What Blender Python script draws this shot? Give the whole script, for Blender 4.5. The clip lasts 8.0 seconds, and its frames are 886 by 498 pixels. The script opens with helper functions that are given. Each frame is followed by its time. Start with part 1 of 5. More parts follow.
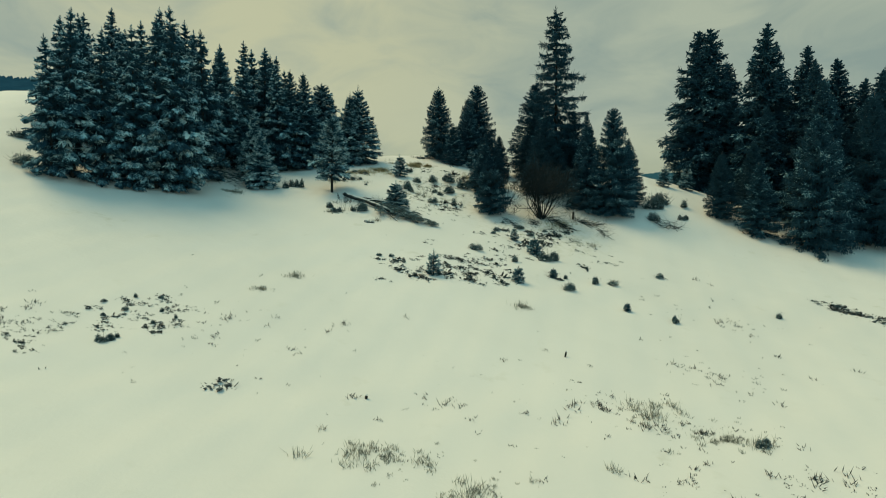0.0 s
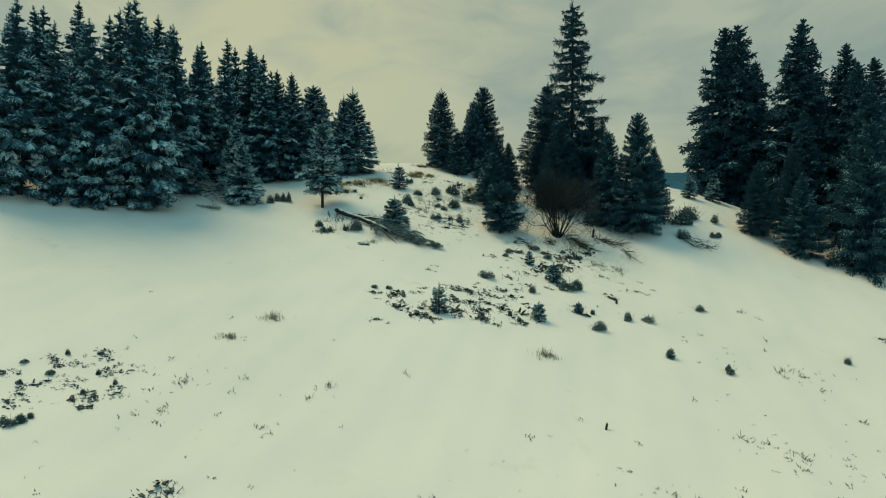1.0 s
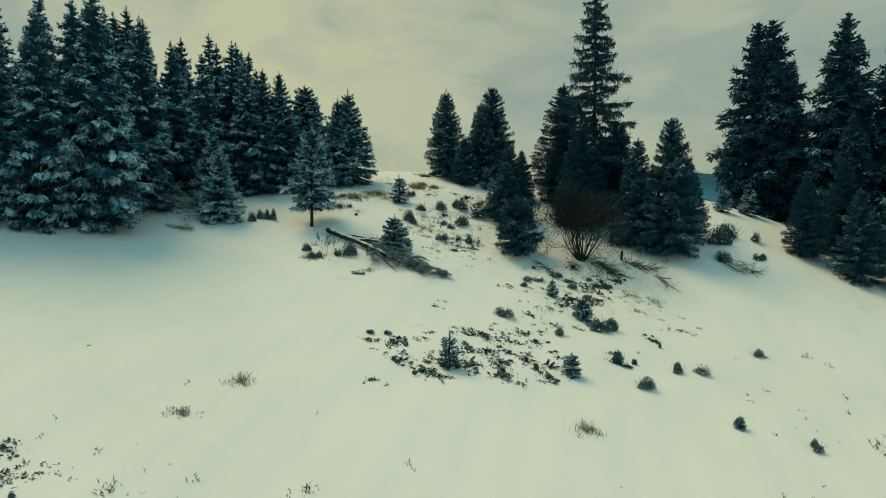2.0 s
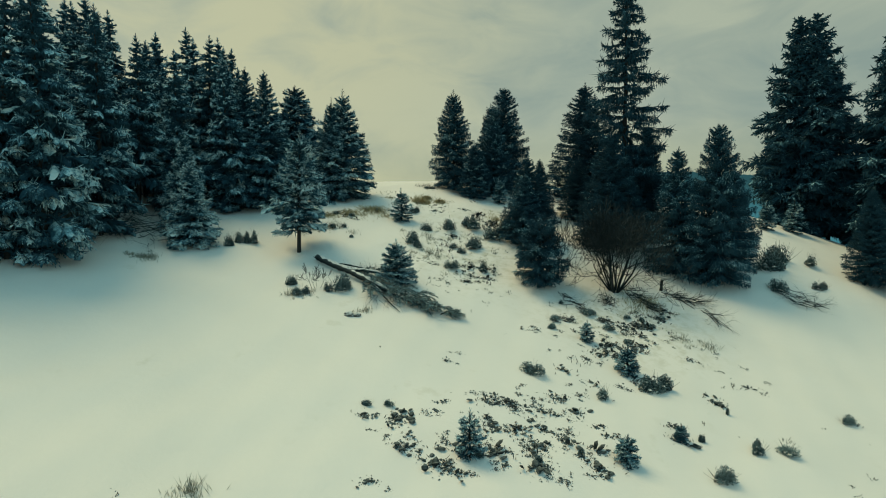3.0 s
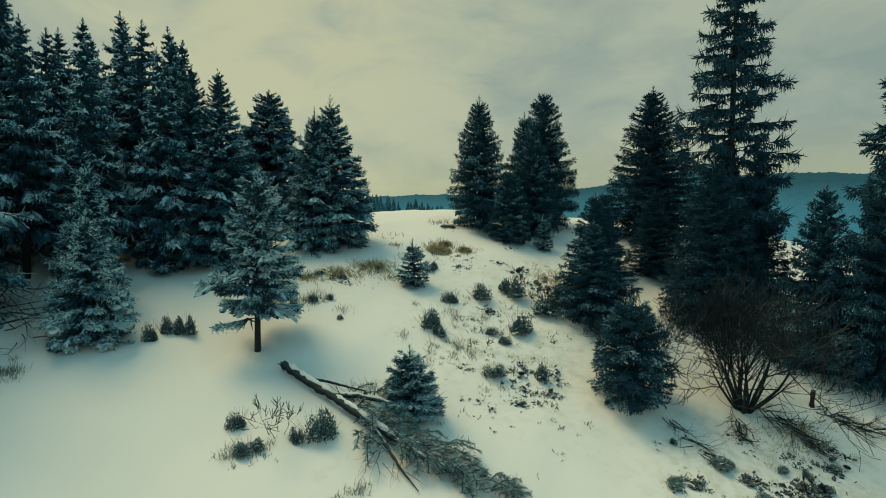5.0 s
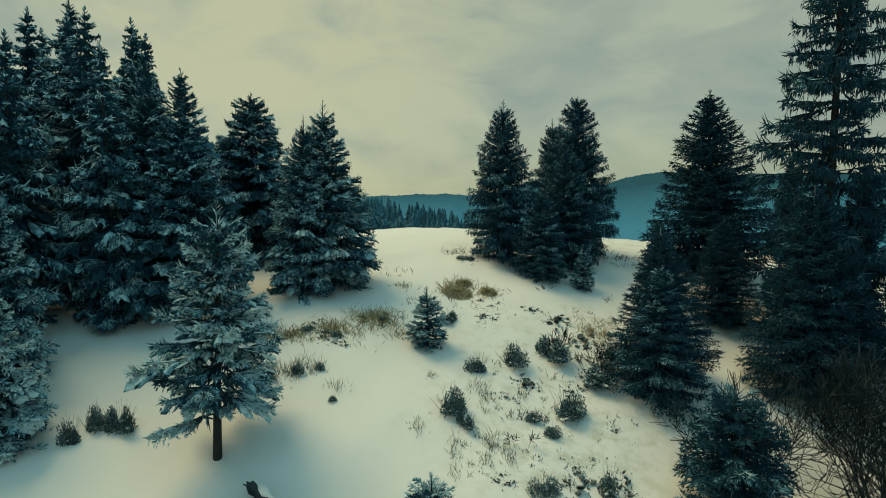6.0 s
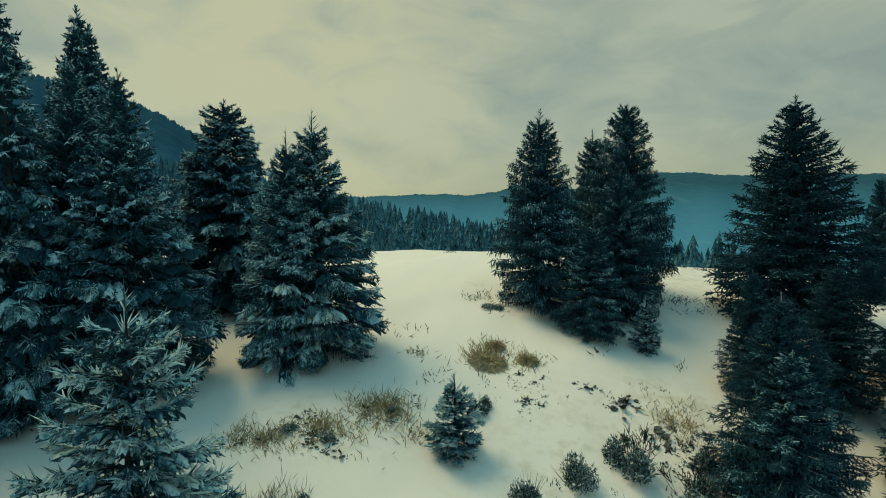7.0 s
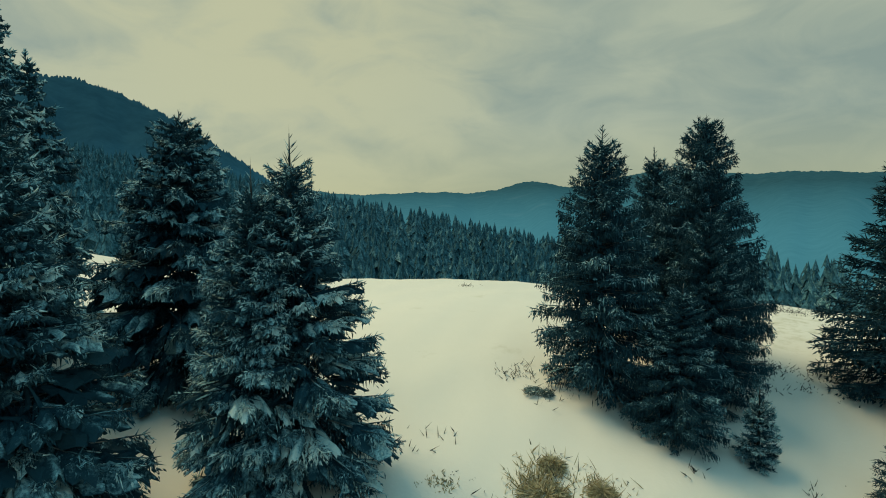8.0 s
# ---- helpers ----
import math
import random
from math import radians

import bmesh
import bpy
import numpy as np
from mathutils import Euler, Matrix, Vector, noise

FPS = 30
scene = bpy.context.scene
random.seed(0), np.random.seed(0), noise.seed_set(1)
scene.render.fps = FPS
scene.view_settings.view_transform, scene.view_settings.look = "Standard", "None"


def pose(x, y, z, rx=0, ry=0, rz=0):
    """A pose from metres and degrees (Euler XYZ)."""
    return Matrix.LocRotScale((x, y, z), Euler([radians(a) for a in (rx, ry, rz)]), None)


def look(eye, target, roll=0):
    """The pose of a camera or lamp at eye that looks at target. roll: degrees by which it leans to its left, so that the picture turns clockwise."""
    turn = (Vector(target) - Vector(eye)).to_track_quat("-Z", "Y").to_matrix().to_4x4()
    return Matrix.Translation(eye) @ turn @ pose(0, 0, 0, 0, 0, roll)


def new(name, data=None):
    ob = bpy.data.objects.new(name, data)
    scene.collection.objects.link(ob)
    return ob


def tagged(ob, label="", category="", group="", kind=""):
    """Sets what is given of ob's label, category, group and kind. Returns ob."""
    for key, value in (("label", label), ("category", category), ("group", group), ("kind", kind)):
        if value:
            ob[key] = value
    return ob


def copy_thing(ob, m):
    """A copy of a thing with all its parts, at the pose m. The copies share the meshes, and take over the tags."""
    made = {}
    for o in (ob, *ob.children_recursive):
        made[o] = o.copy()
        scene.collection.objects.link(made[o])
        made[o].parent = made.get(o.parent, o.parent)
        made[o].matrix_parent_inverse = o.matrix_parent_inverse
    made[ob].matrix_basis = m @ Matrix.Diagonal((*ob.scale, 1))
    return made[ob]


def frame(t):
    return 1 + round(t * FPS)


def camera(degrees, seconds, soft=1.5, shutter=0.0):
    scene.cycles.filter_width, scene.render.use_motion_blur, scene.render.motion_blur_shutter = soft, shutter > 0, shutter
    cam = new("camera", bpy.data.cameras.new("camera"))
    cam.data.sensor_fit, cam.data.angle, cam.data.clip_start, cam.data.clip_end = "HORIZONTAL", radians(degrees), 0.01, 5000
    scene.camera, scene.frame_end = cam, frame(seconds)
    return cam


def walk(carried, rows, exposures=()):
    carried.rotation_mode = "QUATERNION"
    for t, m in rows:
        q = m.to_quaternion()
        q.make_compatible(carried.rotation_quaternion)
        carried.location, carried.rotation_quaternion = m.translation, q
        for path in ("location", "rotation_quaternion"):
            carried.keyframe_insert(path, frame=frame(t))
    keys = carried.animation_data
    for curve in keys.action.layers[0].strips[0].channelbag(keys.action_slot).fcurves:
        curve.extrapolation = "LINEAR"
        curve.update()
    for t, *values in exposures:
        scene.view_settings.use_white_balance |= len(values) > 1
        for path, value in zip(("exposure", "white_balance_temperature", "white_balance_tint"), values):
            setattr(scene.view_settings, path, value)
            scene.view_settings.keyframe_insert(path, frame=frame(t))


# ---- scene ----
cam = camera(75.0, 8.0, soft=1.0)
EYE, TILT = 14.0, -3.0
ROWS = [
    (0.0, 0.000, 0.000, 0.000, 0.000, -0.000, 0.000),
    (0.5, -0.220, 3.250, 1.024, -0.039, 0.000, 0.010),
    (1.0, -0.464, 6.561, 2.016, -0.065, 0.019, 0.030),
    (1.5, -0.732, 9.922, 3.012, -0.084, 0.019, 0.020),
    (3.0, -1.772, 20.062, 6.084, -0.200, -0.071, -0.010),
    (3.5, -2.132, 23.504, 7.120, -0.239, -0.090, -0.000),
    (4.0, -2.508, 26.977, 8.180, -0.239, -0.110, -0.040),
    (4.5, -2.948, 30.462, 9.256, -0.252, -0.090, -0.060),
    (6.0, -4.348, 40.948, 12.544, -0.245, -0.187, -0.180),
    (6.5, -4.860, 44.471, 13.612, -0.252, -0.181, -0.200),
    (7.0, -5.388, 48.018, 14.732, -0.303, -0.194, -0.190),
    (7.5, -5.920, 51.572, 15.880, -0.342, -0.213, -0.190),
    (8.0, -6.400, 55.137, 17.092, -0.316, -0.406, -0.230),
]
EXPOSURES = [(0.0, 0.0, 6500, 10), (8.0, 0.0, 6500, 10)]
walk(cam, [(t, pose(0, 0, EYE, TILT, 0, 0) @ pose(x, y, z, 90 + pitch, roll, yaw)) for t, x, y, z, yaw, pitch, roll in ROWS], EXPOSURES)

# ---------------------------------------------------------------- light
SUN_HIGH, SUN_TURN = 58.0, -62.0
sun_data = bpy.data.lights.new("sun", "SUN")
sun_data.energy, sun_data.angle, sun_data.color = 1.80, radians(32), (1.0, 0.81, 0.40)
sun = new("sun", sun_data)
sun.matrix_world = look(
    (200 * math.sin(radians(SUN_TURN)), 200 * math.cos(radians(SUN_TURN)), 200 * math.tan(radians(SUN_HIGH))), (0, 0, 0))


class Graph:
    """Short way to write a node tree."""

    def __init__(self, tree):
        self.tree = tree
        tree.nodes.clear()

    def add(self, kind, ins=(), **sets):
        node = self.tree.nodes.new(kind)
        for key, value in sets.items():
            if key == "blend":
                node.blend_type = value
            elif key == "data":
                node.data_type = value
            elif key == "op":
                node.operation = value
            elif key == "attribute":
                node.attribute_name = value
            elif key == "vtype":
                node.vector_type = value
            elif key == "clamp":
                node.use_clamp = value
        for name, value in dict(ins).items():
            socket = node.inputs[name]
            if isinstance(value, bpy.types.NodeSocket):
                self.tree.links.new(value, socket)
            else:
                socket.default_value = value
        return node

    def noise(self, where, scale, detail=4.0, rough=0.55, distort=0.0):
        return self.add("ShaderNodeTexNoise", {"Vector": where, "Scale": scale, "Detail": detail, "Roughness": rough, "Distortion": distort}).outputs["Fac"]

    def ramp(self, value, low, high, a=0.0, b=1.0):
        return self.add("ShaderNodeMapRange", {"Value": value, "From Min": low, "From Max": high, "To Min": a, "To Max": b}).outputs["Result"]

    def mix(self, fac, a, b, blend="MIX"):
        node = self.tree.nodes.new("ShaderNodeMix")
        node.data_type, node.blend_type = "RGBA", blend
        for i, value in ((0, fac), (6, a), (7, b)):
            if isinstance(value, bpy.types.NodeSocket):
                self.tree.links.new(value, node.inputs[i])
            else:
                node.inputs[i].default_value = (*value, 1.0) if isinstance(value, tuple) and len(value) == 3 else value
        return node.outputs[2]

    def math(self, op, a, b=0.0):
        node = self.tree.nodes.new("ShaderNodeMath")
        node.operation = op
        for i, value in ((0, a), (1, b)):
            if isinstance(value, bpy.types.NodeSocket):
                self.tree.links.new(value, node.inputs[i])
            else:
                node.inputs[i].default_value = value
        return node.outputs[0]


def build_world():
    world = bpy.data.worlds.new("overcast_sky")
    world.use_nodes = True
    scene.world = world
    g = Graph(world.node_tree)
    sky = g.add("ShaderNodeTexSky")
    sky.sky_type, sky.sun_disc = "NISHITA", False
    sky.sun_elevation, sky.sun_rotation = radians(SUN_HIGH), radians(SUN_TURN)
    way = g.add("ShaderNodeTexCoord").outputs["Generated"]
    flat = g.add("ShaderNodeMapping", {"Vector": way, "Scale": (1.0, 1.0, 2.3)}).outputs["Vector"]
    up = g.add("ShaderNodeSeparateXYZ", {"Vector": way}).outputs["Z"]
    big = g.noise(flat, 1.9, 3.0, 0.45, 0.9)
    small = g.noise(flat, 6.5, 6.0, 0.55, 0.6)
    cloud = g.math("ADD", g.math("MULTIPLY", big, 0.56), g.math("MULTIPLY", small, 0.44))
    lit = g.ramp(cloud, 0.40, 0.61)
    tint = g.mix(lit, SKY_GREY, SKY_WARM)
    low = g.ramp(up, 0.03, 0.16, 1.0, 0.0)
    tint = g.mix(g.math("MULTIPLY", low, 0.55), tint, SKY_LOW)
    # thin warm cloud over the mountains, thicker blue-green cloud behind
    sunward = Vector((-0.27, 0.85, 0.30)).normalized()
    facing = g.add("ShaderNodeVectorMath", {0: way, 1: sunward}, op="DOT_PRODUCT").outputs["Value"]
    cold = g.mix(lit, SKY_COLD, SKY_COLD_LIT)
    tint = g.mix(g.ramp(facing, -0.12, 0.28), cold, tint)
    glow = g.math("MULTIPLY", g.ramp(facing, 0.88, 1.0), g.ramp(cloud, 0.42, 0.58, 0.2, 0.85))
    tint = g.mix(glow, tint, SKY_GLOW)
    # overcast: the zenith is brighter than the horizon
    rise = [g.ramp(up, 0.36, 0.9, 1.0, top) for top in ZENITH]
    layer = g.add("ShaderNodeVectorMath", {0: tint, 1: g.add("ShaderNodeCombineXYZ", {"X": rise[0], "Y": rise[1], "Z": rise[2]}).outputs[0]}, op="MULTIPLY").outputs[0]
    clouds = g.add("ShaderNodeBackground", {"Color": layer, "Strength": 1.0})
    blue = g.add("ShaderNodeBackground", {"Color": sky.outputs[0], "Strength": 0.10})
    both = g.add("ShaderNodeMixShader", {0: 0.93, 1: blue.outputs[0], 2: clouds.outputs[0]})
    out = g.add("ShaderNodeOutputWorld")
    world.node_tree.links.new(both.outputs[0], out.inputs["Surface"])


SKY_GREY, SKY_WARM, SKY_LOW, SKY_GLOW = (0.255, 0.333, 0.282), (0.415, 0.470, 0.345), (0.450, 0.460, 0.250), (0.545, 0.55, 0.33)
SKY_COLD, SKY_COLD_LIT, ZENITH = (0.208, 0.382, 0.372), (0.255, 0.430, 0.410), (0.70, 1.10, 1.30)
build_world()


# ---------------------------------------------------------------- materials
def material(name):
    m = bpy.data.materials.new(name)
    m.use_nodes = True
    return m, Graph(m.node_tree)


def finish(g, color, rough=0.8, bump=None, strength=0.3, distance=0.02, spec=0.3):
    ins = {"Base Color": color if not isinstance(color, tuple) else (*color, 1.0), "Roughness": rough, "Specular IOR Level": spec}
    if bump is not None:
        ins["Normal"] = g.add("ShaderNodeBump", {"Height": bump, "Strength": strength, "Distance": distance}).outputs[0]
    shader = g.add("ShaderNodeBsdfPrincipled", ins)
    out = g.add("ShaderNodeOutputMaterial")
    g.tree.links.new(shader.outputs[0], out.inputs["Surface"])


def place(g):
    return g.add("ShaderNodeNewGeometry").outputs["Position"]


def snow_material():
    m, g = material("snow")
    p = place(g)
    wide = g.noise(p, 0.07, 4.0)
    mid = g.noise(p, 0.6, 5.0, 0.6)
    fine = g.noise(p, 9.0, 4.0, 0.6)
    color = g.mix(g.ramp(wide, 0.35, 0.7), (0.888, 0.857, 0.828), (0.842, 0.817, 0.79))
    # thin places where dead grass shows through the cover
    thin = g.math("MULTIPLY", g.ramp(mid, 0.60, 0.80), g.ramp(g.noise(p, 0.16, 3.0), 0.5, 0.68))
    patch = g.noise(p, 1.6, 5.0, 0.65)
    for cx, cy, rx, ry in ((0.5, 63.5, 6.0, 8.0), (9.5, 55.5, 6.5, 5.5), (-8.8, 67.2, 3.6, 1.7), (3.2, 69.5, 2.5, 3.0), (12.0, 88.0, 9.0, 7.0)):
        off = g.add("ShaderNodeVectorMath", {0: p, 1: (-cx, -cy, 0.0)}, op="ADD").outputs[0]
        off = g.add("ShaderNodeVectorMath", {0: off, 1: (1 / rx, 1 / ry, 0.0)}, op="MULTIPLY").outputs[0]
        reach = g.add("ShaderNodeVectorMath", {0: off}, op="LENGTH").outputs["Value"]
        thin = g.math("MAXIMUM", thin, g.math("MULTIPLY", g.ramp(reach, 0.35, 1.1, 1.0, 0.0), g.ramp(patch, 0.47, 0.66)))
    color = g.mix(g.math("MULTIPLY", thin, 0.5), color, (0.46, 0.43, 0.29))
    height = g.math("ADD", g.math("MULTIPLY", mid, 1.0), g.math("MULTIPLY", fine, 0.12))
    finish(g, color, 0.65, height, 0.32, 0.16, 0.25)
    return m


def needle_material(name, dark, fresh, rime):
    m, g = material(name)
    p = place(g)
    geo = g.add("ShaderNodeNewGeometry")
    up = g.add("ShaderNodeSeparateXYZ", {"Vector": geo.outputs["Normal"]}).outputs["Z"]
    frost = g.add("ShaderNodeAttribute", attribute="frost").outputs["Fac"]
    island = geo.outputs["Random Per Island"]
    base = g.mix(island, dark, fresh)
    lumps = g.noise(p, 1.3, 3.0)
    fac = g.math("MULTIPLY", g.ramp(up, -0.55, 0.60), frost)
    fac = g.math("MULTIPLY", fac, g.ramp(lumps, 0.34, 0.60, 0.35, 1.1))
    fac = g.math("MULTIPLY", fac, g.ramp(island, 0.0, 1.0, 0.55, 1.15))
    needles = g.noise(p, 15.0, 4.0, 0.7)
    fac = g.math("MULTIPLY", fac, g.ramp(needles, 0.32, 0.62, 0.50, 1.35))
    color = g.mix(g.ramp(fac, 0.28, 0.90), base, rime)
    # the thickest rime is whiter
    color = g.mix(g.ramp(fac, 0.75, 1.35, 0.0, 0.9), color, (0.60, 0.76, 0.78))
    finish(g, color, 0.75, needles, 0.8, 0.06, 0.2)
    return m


def rimed_material(name, a, b, rime, amount, scale=6.0, low=0.1):
    """Bark, stalks and twigs with hoar frost and snow on their upper sides."""
    m, g = material(name)
    p = place(g)
    geo = g.add("ShaderNodeNewGeometry")
    up = g.add("ShaderNodeSeparateXYZ", {"Vector": geo.outputs["Normal"]}).outputs["Z"]
    n = g.noise(p, scale, 4.0, 0.6)
    color = g.mix(geo.outputs["Random Per Island"], a, b)
    color = g.mix(g.ramp(n, 0.35, 0.7, 0.0, 0.5), color, tuple(0.6 * c for c in a))
    fac = g.math("MULTIPLY", g.math("MULTIPLY", g.ramp(up, low, low + 0.7), amount), g.ramp(n, 0.3, 0.6, 0.3, 1.0))
    finish(g, g.mix(fac, color, rime), 0.8, n, 0.5, 0.02, 0.25)
    return m


def mountain_material(name, forest, bare, haze_tint, glow):
    """Far wooded ranges: woods, a few snowy clearings, and distance haze painted on as emission."""
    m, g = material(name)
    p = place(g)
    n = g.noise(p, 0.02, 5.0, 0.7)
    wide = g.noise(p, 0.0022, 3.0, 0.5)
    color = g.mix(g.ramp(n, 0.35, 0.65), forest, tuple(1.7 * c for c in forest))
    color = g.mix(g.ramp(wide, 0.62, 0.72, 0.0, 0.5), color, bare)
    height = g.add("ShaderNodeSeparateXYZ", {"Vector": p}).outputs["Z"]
    # the slopes emit a haze colour, stronger towards the valley
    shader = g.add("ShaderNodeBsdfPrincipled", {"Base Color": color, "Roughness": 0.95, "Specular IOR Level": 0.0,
                                                "Emission Color": (*haze_tint, 1.0), "Emission Strength": g.ramp(height, -30.0, 210.0, glow * 2.4, glow * 0.70)})
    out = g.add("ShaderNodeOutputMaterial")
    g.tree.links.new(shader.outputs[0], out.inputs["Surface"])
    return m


SNOW = snow_material()
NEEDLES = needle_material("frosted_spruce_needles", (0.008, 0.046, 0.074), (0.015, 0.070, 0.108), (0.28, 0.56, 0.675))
# distance haze put into the colours: lifted bluer needles, duller rime
FAR_NEEDLES = needle_material("spruce_needles_painted_haze", (0.020, 0.082, 0.118), (0.030, 0.110, 0.155), (0.13, 0.33, 0.43))
BARK = rimed_material("spruce_bark", (0.014, 0.018, 0.020), (0.034, 0.036, 0.036), (0.70, 0.74, 0.74), 0.35)
TWIG = rimed_material("dark_bare_twigs", (0.005, 0.013, 0.017), (0.011, 0.022, 0.027), (0.45, 0.55, 0.58), 0.10)
DEADWOOD = rimed_material("dead_wood", (0.016, 0.018, 0.018), (0.040, 0.036, 0.032), (0.70, 0.78, 0.79), 0.30, 6.0, 0.35)
SHRUB = rimed_material("frosted_shrub_twigs", (0.008, 0.024, 0.029), (0.024, 0.048, 0.050), (0.42, 0.62, 0.67), 0.75, 6.0, -0.15)
STRAW = rimed_material("dry_grass", (0.24, 0.19, 0.095), (0.60, 0.50, 0.28), (0.74, 0.73, 0.64), 0.40)
DULL_GRASS = rimed_material("dull_frozen_grass", (0.17, 0.18, 0.15), (0.34, 0.335, 0.275), (0.62, 0.66, 0.62), 0.45)
DEBRIS = rimed_material("heather_and_litter", (0.007, 0.017, 0.022), (0.020, 0.032, 0.036), (0.62, 0.72, 0.74), 0.24, 6.0, 0.35)
STONE = rimed_material("dark_stone", (0.05, 0.05, 0.05), (0.10, 0.10, 0.095), (0.82, 0.84, 0.83), 0.95)
HILL_DARK = mountain_material("wooded_hill_painted_haze", (0.010, 0.030, 0.044), (0.06, 0.10, 0.12), (0.008, 0.050, 0.080), 0.62)
RANGE_BLUE = mountain_material("mountain_range_painted_haze", (0.012, 0.030, 0.040), (0.07, 0.10, 0.12), (0.026, 0.108, 0.130), 0.66)


# ---------------------------------------------------------------- mesh tools
def mesh_of(name, verts, tris, mat, frost=None, smooth_faces=False):
    """A triangle mesh from arrays."""
    me = bpy.data.meshes.new(name)
    verts, tris = np.asarray(verts, np.float32), np.asarray(tris, np.int32)
    me.vertices.add(len(verts))
    me.vertices.foreach_set("co", verts.ravel())
    me.loops.add(tris.size)
    me.loops.foreach_set("vertex_index", tris.ravel())
    me.polygons.add(len(tris))
    me.polygons.foreach_set("loop_start", np.arange(0, tris.size, 3, dtype=np.int32))
    me.polygons.foreach_set("use_smooth", np.full(len(tris), smooth_faces))
    if frost is not None:
        layer = me.attributes.new("frost", "FLOAT", "POINT")
        layer.data.foreach_set("value", np.asarray(frost, np.float32))
    me.materials.append(mat)
    me.update(calc_edges=True)
    me.validate()
    return me


def norm(v):
    return v / np.maximum(np.linalg.norm(v, axis=-1, keepdims=True), 1e-9)


def frame_of(d):
    ref = np.where(np.abs(d[:, 2:3]) > 0.9, np.array([[1.0, 0, 0]]), np.array([[0, 0, 1.0]]))
    u = norm(np.cross(d, ref))
    return u, np.cross(d, u)


def spindles(p, d, r, rng, belly=0.4):
    """Needled twigs: slender three-sided double cones from p along d."""
    n = len(p)
    u, v = frame_of(norm(d))
    a0 = rng.uniform(0, 2 * np.pi, n)
    mid = p + d * belly
    ring = [mid + (np.cos(a0 + k * 2.0944)[:, None] * u + np.sin(a0 + k * 2.0944)[:, None] * v) * r[:, None] for k in range(3)]
    verts = np.stack([p, *ring, p + d], 1).reshape(-1, 3)
    t = np.array([[0, 2, 1], [0, 3, 2], [0, 1, 3], [4, 1, 2], [4, 2, 3], [4, 3, 1]])
    tris = (np.arange(n)[:, None, None] * 5 + t[None]).reshape(-1, 3)
    return verts, tris


def cones(p, d, r, rng):
    """Short needled shoots: slender three-sided points that sit on a twig."""
    n = len(p)
    u, v = frame_of(norm(d))
    a0 = rng.uniform(0, 2 * np.pi, n)
    ring = [p + (np.cos(a0 + k * 2.0944)[:, None] * u + np.sin(a0 + k * 2.0944)[:, None] * v) * r[:, None] for k in range(3)]
    verts = np.stack([*ring, p + d], 1).reshape(-1, 3)
    tris = (np.arange(n)[:, None, None] * 4 + np.array([[0, 1, 3], [1, 2, 3], [2, 0, 3]])[None]).reshape(-1, 3)
    return verts, tris


def loaves(p, d, w):
    """Flattened lumps of rime and snow that lie along a bough."""
    n = len(p)
    u, v = frame_of(norm(d))
    v = np.where(v[:, 2:3] < 0, -v, v)
    rows = [p]
    for t, f in ((0.3, 0.85), (0.72, 0.9)):
        for k in range(6):
            a = k * 1.0472
            rows.append(p + d * t + (math.cos(a) * u + 0.42 * math.sin(a) * v) * (w * f)[:, None])
    verts = np.stack(rows + [p + d], 1).reshape(-1, 3)
    t = []
    for k in range(6):
        j = (k + 1) % 6
        t += [[0, 1 + j, 1 + k], [1 + k, 1 + j, 7 + j], [1 + k, 7 + j, 7 + k], [13, 7 + k, 7 + j]]
    tris = (np.arange(n)[:, None, None] * 14 + np.array(t)[None]).reshape(-1, 3)
    return verts, tris


def mats(p0, p1, side, width, sag, thick, rng, nu=6, nv=5):
    """Drooping pads of dense needled sprays from p0 to p1: arched, softly ragged, closed below. Returns verts, tris, and u and |v| of each vertex."""
    n = len(p0)
    top, low, us, vs = [], [], [], []
    reach = np.linalg.norm(p1 - p0, axis=1)
    for i in range(nu):
        u = i / (nu - 1)
        for j in range(nv):
            v = -1 + 2 * j / (nv - 1)
            edge = j in (0, nv - 1) or i in (0, nu - 1)
            w = width * math.sqrt(max(0.03, 1 - (1.85 * u - 0.98) ** 2))
            vv = v * (1 + rng.uniform(-0.30, 0.30, n))
            uu = u + rng.uniform(-0.09, 0.09, n)
            p = p0 + (p1 - p0) * uu[:, None] + side * (vv * w)[:, None]
            p[:, 2] += -sag * (0.30 * reach * np.clip(uu, 0, 2) ** 2.4 + 0.85 * w * np.abs(vv) ** 2) + rng.normal(0, 0.13, n) * width
            top.append(p)
            low.append(p - np.array([0, 0, 1.0]) * (thick * (0.3 if edge else 1.0) * rng.uniform(0.6, 1.4, n))[:, None])
            us.append(np.full(n, u))
            vs.append(np.full(n, abs(v)))
    k = nu * nv
    verts = np.stack(top + low, 1).reshape(-1, 3)
    t = []
    for i in range(nu - 1):
        for j in range(nv - 1):
            a, c = i * nv + j, (i + 1) * nv + j
            t += [[a, c, c + 1], [a, c + 1, a + 1], [k + a, k + c + 1, k + c], [k + a, k + a + 1, k + c + 1]]
    rim = [j for j in range(nv)] + [i * nv + nv - 1 for i in range(1, nu)] + [(nu - 1) * nv + j for j in range(nv - 2, -1, -1)] + [i * nv for i in range(nu - 2, 0, -1)]
    for a, c in zip(rim, rim[1:] + rim[:1]):
        t += [[a, c, k + c], [a, k + c, k + a]]
    tris = (np.arange(n)[:, None, None] * (2 * k) + np.array(t)[None]).reshape(-1, 3)
    return verts, tris, np.stack(us + us, 1).ravel(), np.stack(vs + vs, 1).ravel()


